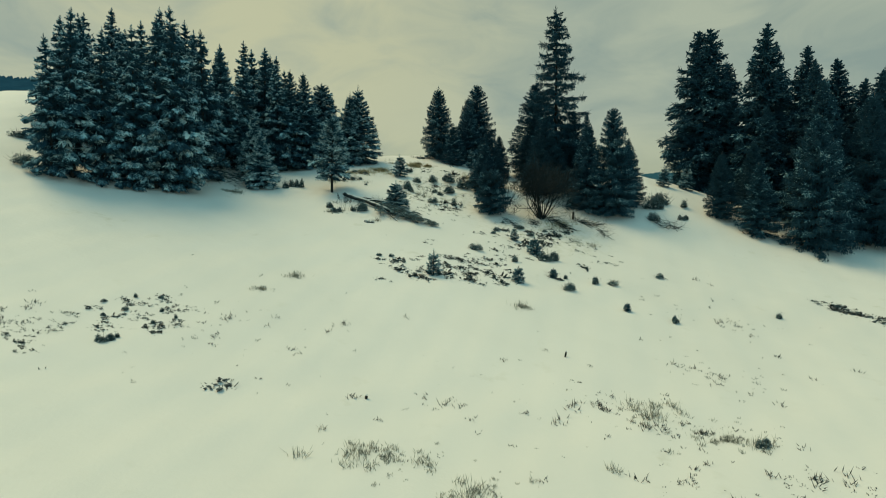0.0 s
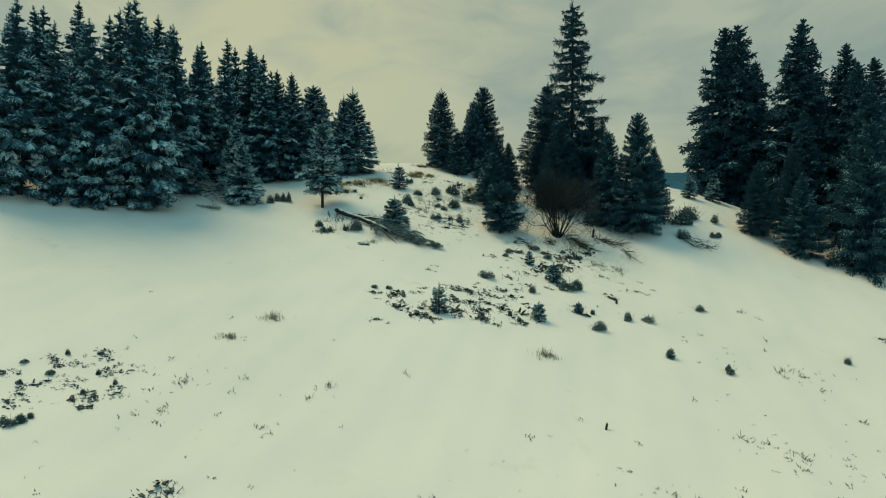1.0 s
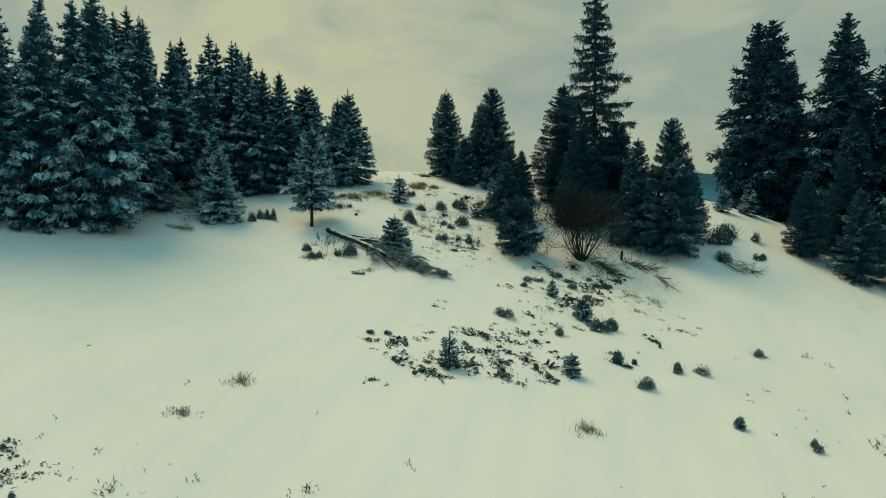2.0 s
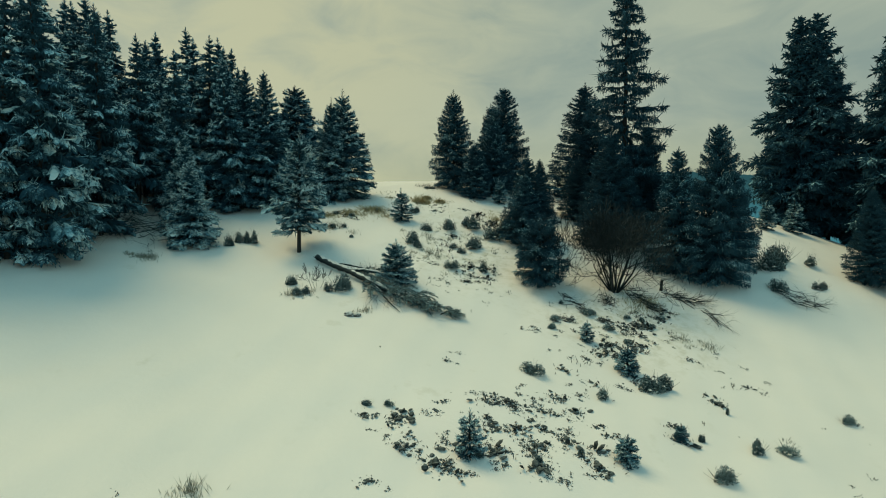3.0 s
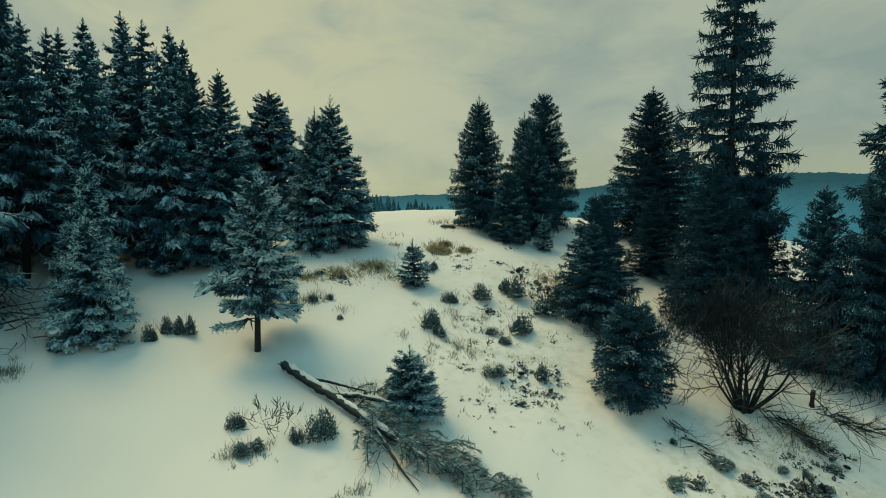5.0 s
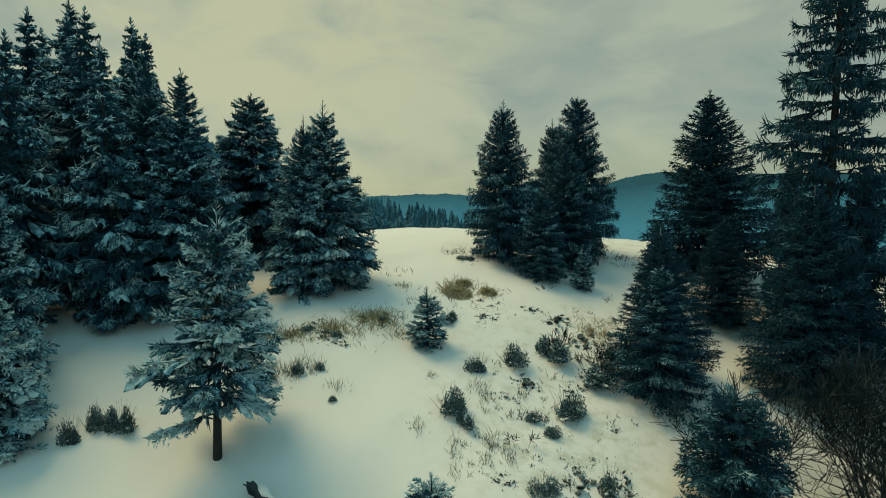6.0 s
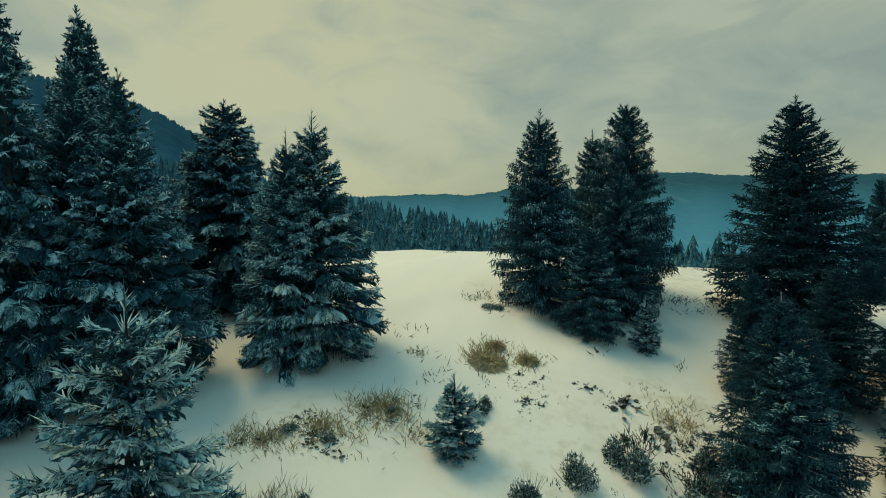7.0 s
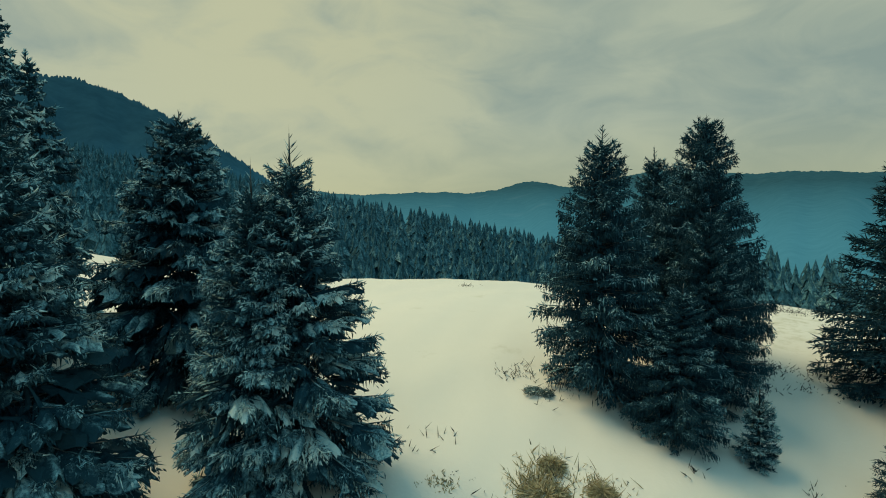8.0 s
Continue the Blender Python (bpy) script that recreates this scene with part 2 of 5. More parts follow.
def sticks(p, q, r0, r1, sides=4):
    """Tapered rods from p to q, closed by a point."""
    n = len(p)
    d = q - p
    u, v = frame_of(norm(d))
    rows = []
    for centre, r in ((p, r0), (q, r1)):
        for k in range(sides):
            a = 2 * np.pi * k / sides
            rows.append(centre + (math.cos(a) * u + math.sin(a) * v) * np.broadcast_to(r, (n,))[:, None])
    verts = np.stack(rows + [q + norm(d) * np.broadcast_to(r1, (n,))[:, None]], 1).reshape(-1, 3)
    t = []
    for k in range(sides):
        j = (k + 1) % sides
        t += [[k, j, sides + j], [k, sides + j, sides + k], [sides + k, sides + j, 2 * sides]]
    tris = (np.arange(n)[:, None, None] * (2 * sides + 1) + np.array(t)[None]).reshape(-1, 3)
    return verts, tris


def joined(pieces):
    verts, tris, k = [], [], 0
    for v, t in pieces:
        verts.append(v)
        tris.append(t + k)
        k += len(v)
    return np.concatenate(verts), np.concatenate(tris)


def tube(points, radii, sides=8):
    """A bent, tapered stem through the points."""
    points = np.asarray(points, float)
    n = len(points)
    d = norm(np.gradient(points, axis=0))
    u, v = frame_of(d)
    a = np.arange(sides) * 2 * np.pi / sides
    ring = points[:, None] + (np.cos(a)[None, :, None] * u[:, None] + np.sin(a)[None, :, None] * v[:, None]) * np.asarray(radii)[:, None, None]
    verts = np.concatenate([ring.reshape(-1, 3), points[:1], points[-1:]])
    t = []
    for i in range(n - 1):
        for k in range(sides):
            j = (k + 1) % sides
            t += [[i * sides + k, i * sides + j, (i + 1) * sides + j], [i * sides + k, (i + 1) * sides + j, (i + 1) * sides + k]]
    for k in range(sides):
        j = (k + 1) % sides
        t += [[n * sides, j, k], [n * sides + 1, (n - 1) * sides + k, (n - 1) * sides + j]]
    return verts, np.array(t)


def part(name, me, parent, label=""):
    ob = new(name, me)
    ob.parent = parent
    if label:
        ob["label"] = label
    return ob


# ---------------------------------------------------------------- ground
def ease(low, high, v):
    t = np.clip((np.asarray(v, float) - low) / (high - low), 0, 1)
    return t * t * (3 - 2 * t)


HILL_X, HILL_Y = (-45, -24, -8, 8, 24, 45), (8, 26, 42, 58, 74, 92)
HILL = [
    [0.5, 1.27, 0.69, 1.4, 1.78, 4.64],
    [0.44, -0.05, -1.49, -0.56, 0.07, 0.46],
    [2.37, -0.2, 0.24, 0.51, -0.8, -0.27],
    [1.97, -1.78, 0.16, -1.6, -0.37, -0.12],
    [5.36, -1.39, 2.51, -0.18, 2.87, -0.37],
    [-0.88, -3.68, 1.12, -0.32, 1.66, -1.8],
]


def ground(x, y):
    """Height of the snow: a pasture that climbs to a crest, and the wooded side valley beyond it."""
    x, y = np.asarray(x, float), np.asarray(y, float)
    yy = np.maximum(y, -70)
    z = 23.0 - 0.29 * 9 * np.log1p(np.exp((84 - yy) / 9)) - 0.13 * 60 * np.tanh(x / 60)
    for row, b in zip(HILL, HILL_Y):
        for c, a in zip(row, HILL_X):
            z = z + c * np.exp(-((x - a) ** 2 + (y - b) ** 2) / 338.0)
    z = z + 0.07 * np.sin(x * 0.9 + 1.3 * np.sin(y * 0.37)) * np.sin(y * 0.8 + 0.6) + 0.03 * np.sin(x * 2.3 + y * 1.1) * np.sin(y * 1.9 - x * 0.7)
    far = 5 - 0.19 * np.clip(x, -350, 260) + 0.16 * (np.clip(y, 180, 320) - 300)
    far = far + 27 * np.exp(-((x - 92) / 46) ** 2 - ((y - 215) / 48) ** 2)
    far = far + (-85 - far) * ease(380, 760, y)
    z = z + (far - z) * ease(97, 182, y + 0.35 * np.clip(x - 12, 0, 70) + np.clip(x - 40, 0, 60) * ease(84, 100, y))
    return z + (-85 - z) * ease(400, 950, np.hypot(x, y - 100))


def at_ground(x, y, sink=0.0):
    return float(ground(x, y)) - sink


def build_ground():
    def axis(low, high, step, reach):
        mid = list(np.arange(low, high + step / 2, step))
        out, d, v = [], step, high
        while v < reach:
            d *= 1.22
            v += d
            out.append(v)
        back, d, v = [], step, low
        while v > -reach:
            d *= 1.22
            v -= d
            back.append(v)
        return np.array(back[::-1] + mid + out)

    xs, ys = axis(-62, 62, 0.55, 4600), axis(8, 118, 0.55, 4600)
    gx, gy = np.meshgrid(xs, ys)
    verts = np.stack([gx, gy, ground(gx, gy)], -1).reshape(-1, 3)
    nx, ny = len(xs), len(ys)
    i = (np.arange(ny - 1)[:, None] * nx + np.arange(nx - 1)[None]).ravel()
    tris = np.concatenate([np.stack([i, i + 1, i + nx + 1], 1), np.stack([i, i + nx + 1, i + nx], 1)])
    ob = new("ground", mesh_of("ground", verts, tris, SNOW, smooth_faces=True))
    tagged(ob, "snow-covered mountain pasture climbing to a rounded crest", "ground", kind="structure")


build_ground()


# ---------------------------------------------------------------- distance
def ridge(name, label, bearings, heights, distance, depth, mat, rough, seed, grain):
    """A far mountain range: crest heights (m) over bearings (degrees right of north)."""
    rng = np.random.default_rng(seed)
    a = np.linspace(bearings[0], bearings[-1], 900)
    h = np.interp(a, bearings, heights)
    kernel = np.hanning(31)
    h = np.convolve(np.pad(h, 15, mode="edge"), kernel / kernel.sum(), "valid")
    rows = []
    steps = np.array([-1.0, -0.8, -0.6, -0.42, -0.28, -0.16, -0.07, -0.012, 0.0, 0.25, 0.6])
    shape = np.array([0.0, 0.10, 0.26, 0.45, 0.63, 0.79, 0.92, 0.985, 1.0, 0.7, 0.1])
    spur = 1.2 * np.sin(a * 0.55 + seed) + 0.7 * np.sin(a * 1.27 + 2 * seed)
    for s, k in zip(steps, shape):
        d = distance + depth * s + spur * depth * 0.10 * (1 - k)
        z = -95 + (h + 95) * k + rough * (np.sin(a * 1.9 + 5 * s) + 0.6 * np.sin(a * 4.3 - 7 * s)) * k
        z = z + grain * rng.uniform(-1, 1, len(a)) * (k == 1.0)
        rows.append(np.stack([d * np.sin(np.radians(a)), 55 + d * np.cos(np.radians(a)), z], -1))
    verts = np.concatenate(rows)
    n = len(a)
    i = (np.arange(len(steps) - 1)[:, None] * n + np.arange(n - 1)[None]).ravel()
    tris = np.concatenate([np.stack([i, i + 1, i + n + 1], 1), np.stack([i, i + n + 1, i + n], 1)])
    tagged(new(name, mesh_of(name, verts, tris, mat, smooth_faces=True)), label, "mountain", kind="structure")


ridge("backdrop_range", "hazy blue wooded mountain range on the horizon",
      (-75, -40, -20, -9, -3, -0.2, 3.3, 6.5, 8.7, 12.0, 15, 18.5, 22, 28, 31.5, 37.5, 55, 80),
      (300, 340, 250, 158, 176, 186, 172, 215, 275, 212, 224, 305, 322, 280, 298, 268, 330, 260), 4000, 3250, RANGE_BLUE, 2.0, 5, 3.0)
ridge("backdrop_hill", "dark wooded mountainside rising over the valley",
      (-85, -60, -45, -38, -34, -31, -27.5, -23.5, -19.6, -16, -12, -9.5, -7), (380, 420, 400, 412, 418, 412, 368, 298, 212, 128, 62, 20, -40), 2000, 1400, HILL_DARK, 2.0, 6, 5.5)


def tiered(rng, n, x, y, z, h, r, tiers=6, points=5):
    """Many distant conifers at once: stacked ragged skirts of boughs round a spire."""
    verts, tris, k = [], [], 0
    turn = rng.uniform(0, 6.28, n)
    for i in range(tiers):
        q = i / tiers
        low = z + h * (0.06 + 0.86 * q)
        top = z + h * np.minimum(1.0, 0.06 + 0.86 * q + 0.30 - 0.12 * q)
        rad = r * (1 - q) ** 0.85 * rng.uniform(0.8, 1.2, n) + 0.12
        for j in range(points):
            a = turn + (j + 0.5 * (i % 2)) * 6.2832 / points + rng.uniform(-0.25, 0.25, n)
            rr = rad * rng.uniform(0.65, 1.2, n)
            w = 0.62 * 6.2832 / points
            tip = np.stack([x + rr * np.cos(a), y + rr * np.sin(a), low - rng.uniform(0, 0.03, n) * h], -1)
            left = np.stack([x + 0.45 * rr * np.cos(a - w), y + 0.45 * rr * np.sin(a - w), low + 0.05 * h], -1)
            right = np.stack([x + 0.45 * rr * np.cos(a + w), y + 0.45 * rr * np.sin(a + w), low + 0.05 * h], -1)
            peak = np.stack([x, y, top], -1)
            verts.append(np.stack([peak, left, tip, right], 1).reshape(-1, 3))
            tris.append((np.arange(n)[:, None, None] * 4 + np.array([[0, 1, 2], [0, 2, 3], [1, 3, 2]])[None]).reshape(-1, 3) + k)
            k += 4 * n
    return np.concatenate(verts), np.concatenate(tris)


def far_forest():
    rng = np.random.default_rng(11)
    gx, gy = np.meshgrid(np.arange(-340, 420, 5.8), np.arange(200, 385, 6.8))
    x = (gx + rng.uniform(-2.6, 2.6, gx.shape)).ravel()
    y = (gy + rng.uniform(-2.8, 2.8, gx.shape)).ravel()
    keep = rng.uniform(0, 1, len(x)) < 0.93
    x, y = x[keep], y[keep]
    h = rng.uniform(16, 22, len(x)) * rng.choice([1.0, 0.8], len(x), p=[0.8, 0.2])
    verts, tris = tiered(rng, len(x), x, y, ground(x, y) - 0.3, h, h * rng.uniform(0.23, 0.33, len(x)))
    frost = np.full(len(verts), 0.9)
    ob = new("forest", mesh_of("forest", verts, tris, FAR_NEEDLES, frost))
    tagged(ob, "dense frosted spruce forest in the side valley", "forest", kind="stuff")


far_forest()


# ---------------------------------------------------------------- spruces
def spruce_meshes(seed, H, R, clear=0.04, gap=0.3, per=7, rise=0.35, droop=0.5, hang=0.35, twig=0.12, sub=2, rad=0.045, point=0.85,
                  ragged=0.2, frost=0.7, lead=0.5, gaps=0.0, fat=1.0, thick=1.0, core=45, pillow=0.0, spray=0.40, shoot=0.5, stem=1.0, knots=0.0, loose=0.6, longest=0.95, perk=0.0, main=1.0, tuck=0.45, tufted=7, curtain=0.0, comb=0.09, thread=0.03, paw=0.0, feather=30, plume=0.05, mat=0.0, sag=1.0, pile=0.10):
    """Trunk, limbs and needled twigs of one spruce that stands at the origin."""
    rng = np.random.default_rng(seed)
    zs = np.linspace(-0.4, H, 14)
    bend = np.stack([0.02 * H * np.sin(zs / H * 2.2 + seed) * zs / H, 0.02 * H * np.cos(zs / H * 1.7 + seed) * zs / H, zs], -1)
    trunk_r = thick * (0.011 * H + 0.03) * (1 - np.clip(zs / H, 0, 1)) ** 0.8 + 0.012
    trunk = tube(bend, trunk_r, 8)
    h = []
    z = clear * H
    while z < H - lead:
        n = max(3, int(round(per * (0.6 + 0.4 * (1 - z / H)))))
        h += list(z + rng.uniform(-0.5, 0.5, n) * gap * loose)
        z += gap * (0.36 + 0.64 * (1 - z / H)) * rng.uniform(0.8, 1.2)
    h = np.clip(np.array(h), 0.02 * H, H)
    m = len(h)
    az = np.arange(m) * 2.39996 + rng.uniform(-0.4, 0.4, m)
    q = 1 - h / H
    skirt = 1 - tuck * ease(0.72, 1.0, q)
    lobes = 1 + 0.08 * np.sin(az * 2 + seed) + 0.06 * np.sin(az * 3 + h * 1.7)
    L = R * q ** point * skirt * lobes * rng.uniform(1 - ragged, 1 + ragged, m) + 0.10
    if gaps:
        live = rng.uniform(0, 1, m) > gaps
        h, az, q, L = h[live], az[live], q[live], L[live]
        m = len(h)
    e0 = rise * (1.9 - 2.0 * q ** 0.7) + rng.uniform(-0.13, 0.13, m)
    dr = droop * (0.35 + 0.65 * q) * rng.uniform(0.7, 1.3, m)
    out = np.stack([np.cos(az), np.sin(az), np.zeros(m)], -1)
    side = np.stack([-np.sin(az), np.cos(az), np.zeros(m)], -1)
    cx, cy = np.interp(h, zs, bend[:, 0]), np.interp(h, zs, bend[:, 1])

    def along(b, s):
        zz = h[b] + L[b] * (e0[b] * s - dr[b] * s ** 2 + 0.70 * dr[b] * s ** 3)
        xy = out[b] * (L[b] * s)[:, None]
        return xy + np.stack([cx[b], cy[b], zz], -1)

    b = np.arange(m)
    cuts = [np.full(m, s) for s in (0.0, 0.35, 0.7, 1.0)]
    pts = [along(b, s) for s in cuts]
    lr = 0.006 + 0.011 * L * thick
    limbs = joined([sticks(pts[i], pts[i + 1], lr * (1 - 0.28 * i), lr * (0.72 - 0.28 * i), 3) for i in range(3)])
    # side twigs, in flat sprays that sag
    count = np.maximum(3, (L / twig).astype(int)) * 2
    tb = np.repeat(b, count)
    n = len(tb)
    s = rng.uniform(0.08, 1.0, n) ** 0.72
    lr_side = rng.choice([-1.0, 1.0], n)
    ang = rng.uniform(0.5, 1.15, n)
    length = np.clip(L[tb] * spray * (1.12 - s) ** 0.45, 0.08, longest) * rng.uniform(0.6, 1.15, n) + 0.06
    slope = -hang * rng.uniform(0.2, 1.6, n) * (0.3 + 0.7 * q[tb]) + 0.35 * (1 - q[tb]) ** 2
    d = out[tb] * np.cos(ang)[:, None] + side[tb] * (np.sin(ang) * lr_side)[:, None]
    d[:, 2] += slope
    d = norm(d) * length[:, None]
    p = along(tb, s)
    mood = rng.uniform(0.25, 1.0, m) ** 1.3 * 1.9
    C = [[], [], [], []]
    P, D, W, F = [p], [d], [rad * stem * rng.uniform(0.8, 1.25, n) * fat], [main * frost * mood[tb] * np.clip(1.4 * s - 0.05, 0.06, 1.15) * rng.uniform(0.7, 1.2, n)]
    for k in range(sub):
        t = rng.uniform(0.2, 0.85, n)
        a2 = norm(d + np.stack([rng.normal(0, 1, n), rng.normal(0, 1, n), rng.normal(perk * s - 0.6 * hang * (1 - s), 0.5, n)], -1) * (length * 0.55)[:, None])
        C[0].append(p + d * t[:, None])
        C[1].append(a2 * np.minimum(length * rng.uniform(0.35, 0.65, n), shoot * rng.uniform(0.7, 1.2, n))[:, None])
        C[2].append(rad * 0.85 * rng.uniform(0.8, 1.2, n))
        C[3].append(frost * mood[tb] * np.clip(1.4 * s, 0.08, 1.2) * rng.uniform(0.7, 1.25, n))
    # old dead shade twigs close round the trunk
    k = int(core * H * R)
    ib, t = rng.integers(0, m, k), rng.uniform(0.03, 0.55, k)
    C[0].append(along(ib, t))
    dd = rng.normal(0, 0.7, (k, 3)) + np.array([0, 0, -0.7])
    C[1].append(norm(dd) * (np.clip(0.30 * L[ib], 0.05 * R, 0.8) * rng.uniform(0.6, 1.3, k))[:, None])
    C[2].append(rad * 2.1 * rng.uniform(0.8, 1.3, k))
    C[3].append(np.full(k, 0.02))
    # branchlets that hang like a comb below the outer boughs
    if curtain:
        kb = np.repeat(b, np.maximum(2, (L / comb).astype(int)))
        k = len(kb)
        t = rng.uniform(0.18, 1.0, k) ** 0.8
        off = rng.normal(0, 0.5, k) * 0.34 * L[kb] * (1.1 - t) ** 0.5 * np.minimum(1, 3 * t)
        p0 = along(kb, t) + side[kb] * off[:, None] - np.array([0, 0, 0.35]) * np.abs(off)[:, None]
        dd = out[kb] * rng.uniform(-0.05, 0.35, k)[:, None] + side[kb] * rng.normal(0, 0.14, k)[:, None] + np.array([0, 0, -1.0])
        P.append(p0)
        D.append(norm(dd) * (curtain * np.clip(1.25 * L[kb] / R, 0.25, 1.0) * rng.uniform(0.45, 1.25, k))[:, None])
        W.append(thread * rng.uniform(0.7, 1.4, k))
        F.append(0.78 * frost * mood[kb] * np.clip(1.3 * t, 0.1, 1.1) * rng.uniform(0.3, 1.3, k))
    # tufted ends of the limbs
    ib = np.repeat(b, tufted)
    k = len(ib)
    ps = along(ib, rng.uniform(0.78, 1.0, k))
    dd = out[ib] * rng.uniform(0.2, 1.0, k)[:, None] + side[ib] * rng.normal(0, 0.6, k)[:, None]
    dd[:, 2] += rng.normal(0.25 + 0.35 * (1 - q[ib]), 0.45, k)
    C[0].append(ps)
    C[1].append(norm(dd) * (np.minimum(shoot * 1.6, 0.08 + 0.22 * L[ib]) * rng.uniform(0.6, 1.2, k))[:, None])
    C[2].append(rad * rng.uniform(0.8, 1.2, k))
    C[3].append(frost * mood[ib] * rng.uniform(0.6, 1.3, k))
    # knots of thick rime at the ends of some twigs
    if knots:
        pick = np.flatnonzero((rng.uniform(0, 1, n) < knots * mood[tb]) & (s > 0.4))
        P.append(p[pick] + d[pick] * 0.35)
        D.append(d[pick] * 0.75)
        W.append(rad * stem * rng.uniform(1.6, 2.6, len(pick)))
        F.append(np.full(len(pick), frost * 1.7))
    # loaves of rime and snow on the outer boughs
    B = [[np.zeros((0, 3))], [np.zeros((0, 3))], [np.zeros(0)], [np.zeros(0)]]
    if pillow:
        for s0, s1, off in ((0.45, 0.74, 0.0), (0.70, 1.0, 0.0), (0.48, 0.80, 0.15), (0.48, 0.80, -0.15)):
            i = np.flatnonzero(rng.uniform(0, 1, m) < 0.75)
            jit = rng.uniform(-0.07, 0.07, len(i))
            p0, p1 = along(i, s0 + jit), along(i, s1 + jit) + side[i] * (L[i] * off)[:, None]
            p0, p1 = p0 + side[i] * (0.5 * L[i] * off)[:, None], p1 - np.array([0, 0, 0.08]) * L[i][:, None]
            B[0].append(p0)
            B[1].append(p1 - p0)
            B[2].append(pillow * np.clip(L[i] / R, 0.3, 1) * rng.uniform(0.7, 1.4, len(i)))
            B[3].append(frost * mood[i])
    # each big bough ends in a drooping fan of rimed sprays
    if paw:
        w1 = 0.30 * L * paw * rng.uniform(0.75, 1.25, m)
        kb = np.repeat(b, np.where(L > 0.2 * R, (feather * L * w1).astype(int), 0))
        k = len(kb)
        u, v = rng.uniform(0, 1, k) ** 0.8, rng.uniform(-1, 1, k)
        w = w1[kb] * (0.22 + 0.78 * np.sin(np.pi * (0.12 + 0.80 * u)))
        p0 = along(kb, 0.36 + 0.66 * u) + side[kb] * (v * w)[:, None]
        p0[:, 2] += -0.10 * L[kb] * u ** 2.2 - 0.62 * w * np.abs(v) ** 1.5 + rng.normal(0, 0.06, k) * w
        dd = out[kb] * rng.uniform(0.3, 1.0, k)[:, None] + side[kb] * (0.8 * v + rng.normal(0, 0.3, k))[:, None]
        dd[:, 2] -= 0.25 + 0.7 * np.abs(v) + 0.3 * u
        P.append(p0)
        D.append(norm(dd) * (plume * 5.5 * rng.uniform(0.6, 1.3, k))[:, None])
        W.append(plume * rng.uniform(0.7, 1.3, k))
        F.append(frost * mood[kb] * (1.15 - 0.55 * np.abs(v)) * (0.40 + 0.65 * u) * rng.uniform(0.6, 1.25, k))
    # dense pads of sprays on each larger bough: at its end and on its side branches
    pad, pad_frost = [], []
    if mat:
        for s0, s1, off in ((0.55, 1.02, 0.0), (0.34, 0.72, 0.20), (0.34, 0.72, -0.20), (0.60, 0.90, 0.17), (0.60, 0.90, -0.17)):
            i = np.flatnonzero((L > 0.22 * R) & (rng.uniform(0, 1, m) < (0.9 if off == 0 else 0.62)))
            jit = rng.uniform(-0.06, 0.06, len(i))
            p0 = along(i, s0 + jit) + side[i] * (0.35 * off * L[i])[:, None]
            p1 = along(i, s1 + jit) + side[i] * (off * L[i] * rng.uniform(0.7, 1.3, len(i)))[:, None]
            v4, t4, u4, w4 = mats(p0, p1, side[i], 0.125 * mat * L[i] * rng.uniform(0.7, 1.3, len(i)), sag, pile, rng)
            pad.append((v4, t4))
            below = np.tile(np.repeat([1.0, 0.12], len(u4) // (2 * len(i))), len(i))
            pad_frost.append(frost * np.repeat(mood[i] * rng.uniform(0.5, 1.2, len(i)), len(u4) // len(i)) * (1.1 - 0.5 * w4) * (0.45 + 0.6 * u4) * below * rng.uniform(0.6, 1.2, len(u4)))
    # the leaf-clad end and back of each limb
    for s0, s1 in ((0.35, 0.7), (0.62, 1.0), (0.9, 1.04)):
        p0, p1 = along(b, np.full(m, s0)), along(b, np.full(m, s1))
        P.append(p0)
        D.append(p1 - p0)
        W.append(np.full(m, rad * 1.1))
        F.append(np.full(m, frost * 1.05))
    # leader with its few upright shoots
    k = 26
    zt = rng.uniform(H - 2.2 * lead, H, k)
    a = rng.uniform(0, 6.28, k)
    P.append(np.stack([np.interp(zt, zs, bend[:, 0]), np.interp(zt, zs, bend[:, 1]), zt], -1))
    reach = (H - zt) * 0.40 + 0.05
    D.append(np.stack([np.cos(a) * reach, np.sin(a) * reach, 0.10 + reach * rng.uniform(0.4, 0.9, k)], -1))
    W.append(np.full(k, rad * 0.7))
    F.append(np.full(k, frost))
    P.append(bend[-1:] - np.array([[0, 0, lead]]))
    D.append(np.array([[0, 0, lead * 1.25]]))
    W.append(np.array([rad * 0.7]))
    F.append(np.array([frost]))
    verts, tris = joined([spindles(np.concatenate(P), np.concatenate(D), np.concatenate(W), rng),
                          cones(np.concatenate(C[0]), np.concatenate(C[1]), np.concatenate(C[2]), rng),
                          loaves(np.concatenate(B[0]), np.concatenate(B[1]), np.concatenate(B[2]))] + pad)
    fr = np.concatenate([np.repeat(np.concatenate(F), 5), np.repeat(np.concatenate(C[3]), 4), np.repeat(np.concatenate(B[3]), 14)] + pad_frost)
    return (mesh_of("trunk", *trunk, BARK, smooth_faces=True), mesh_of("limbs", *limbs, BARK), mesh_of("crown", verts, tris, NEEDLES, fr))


ORIGINAL = {}


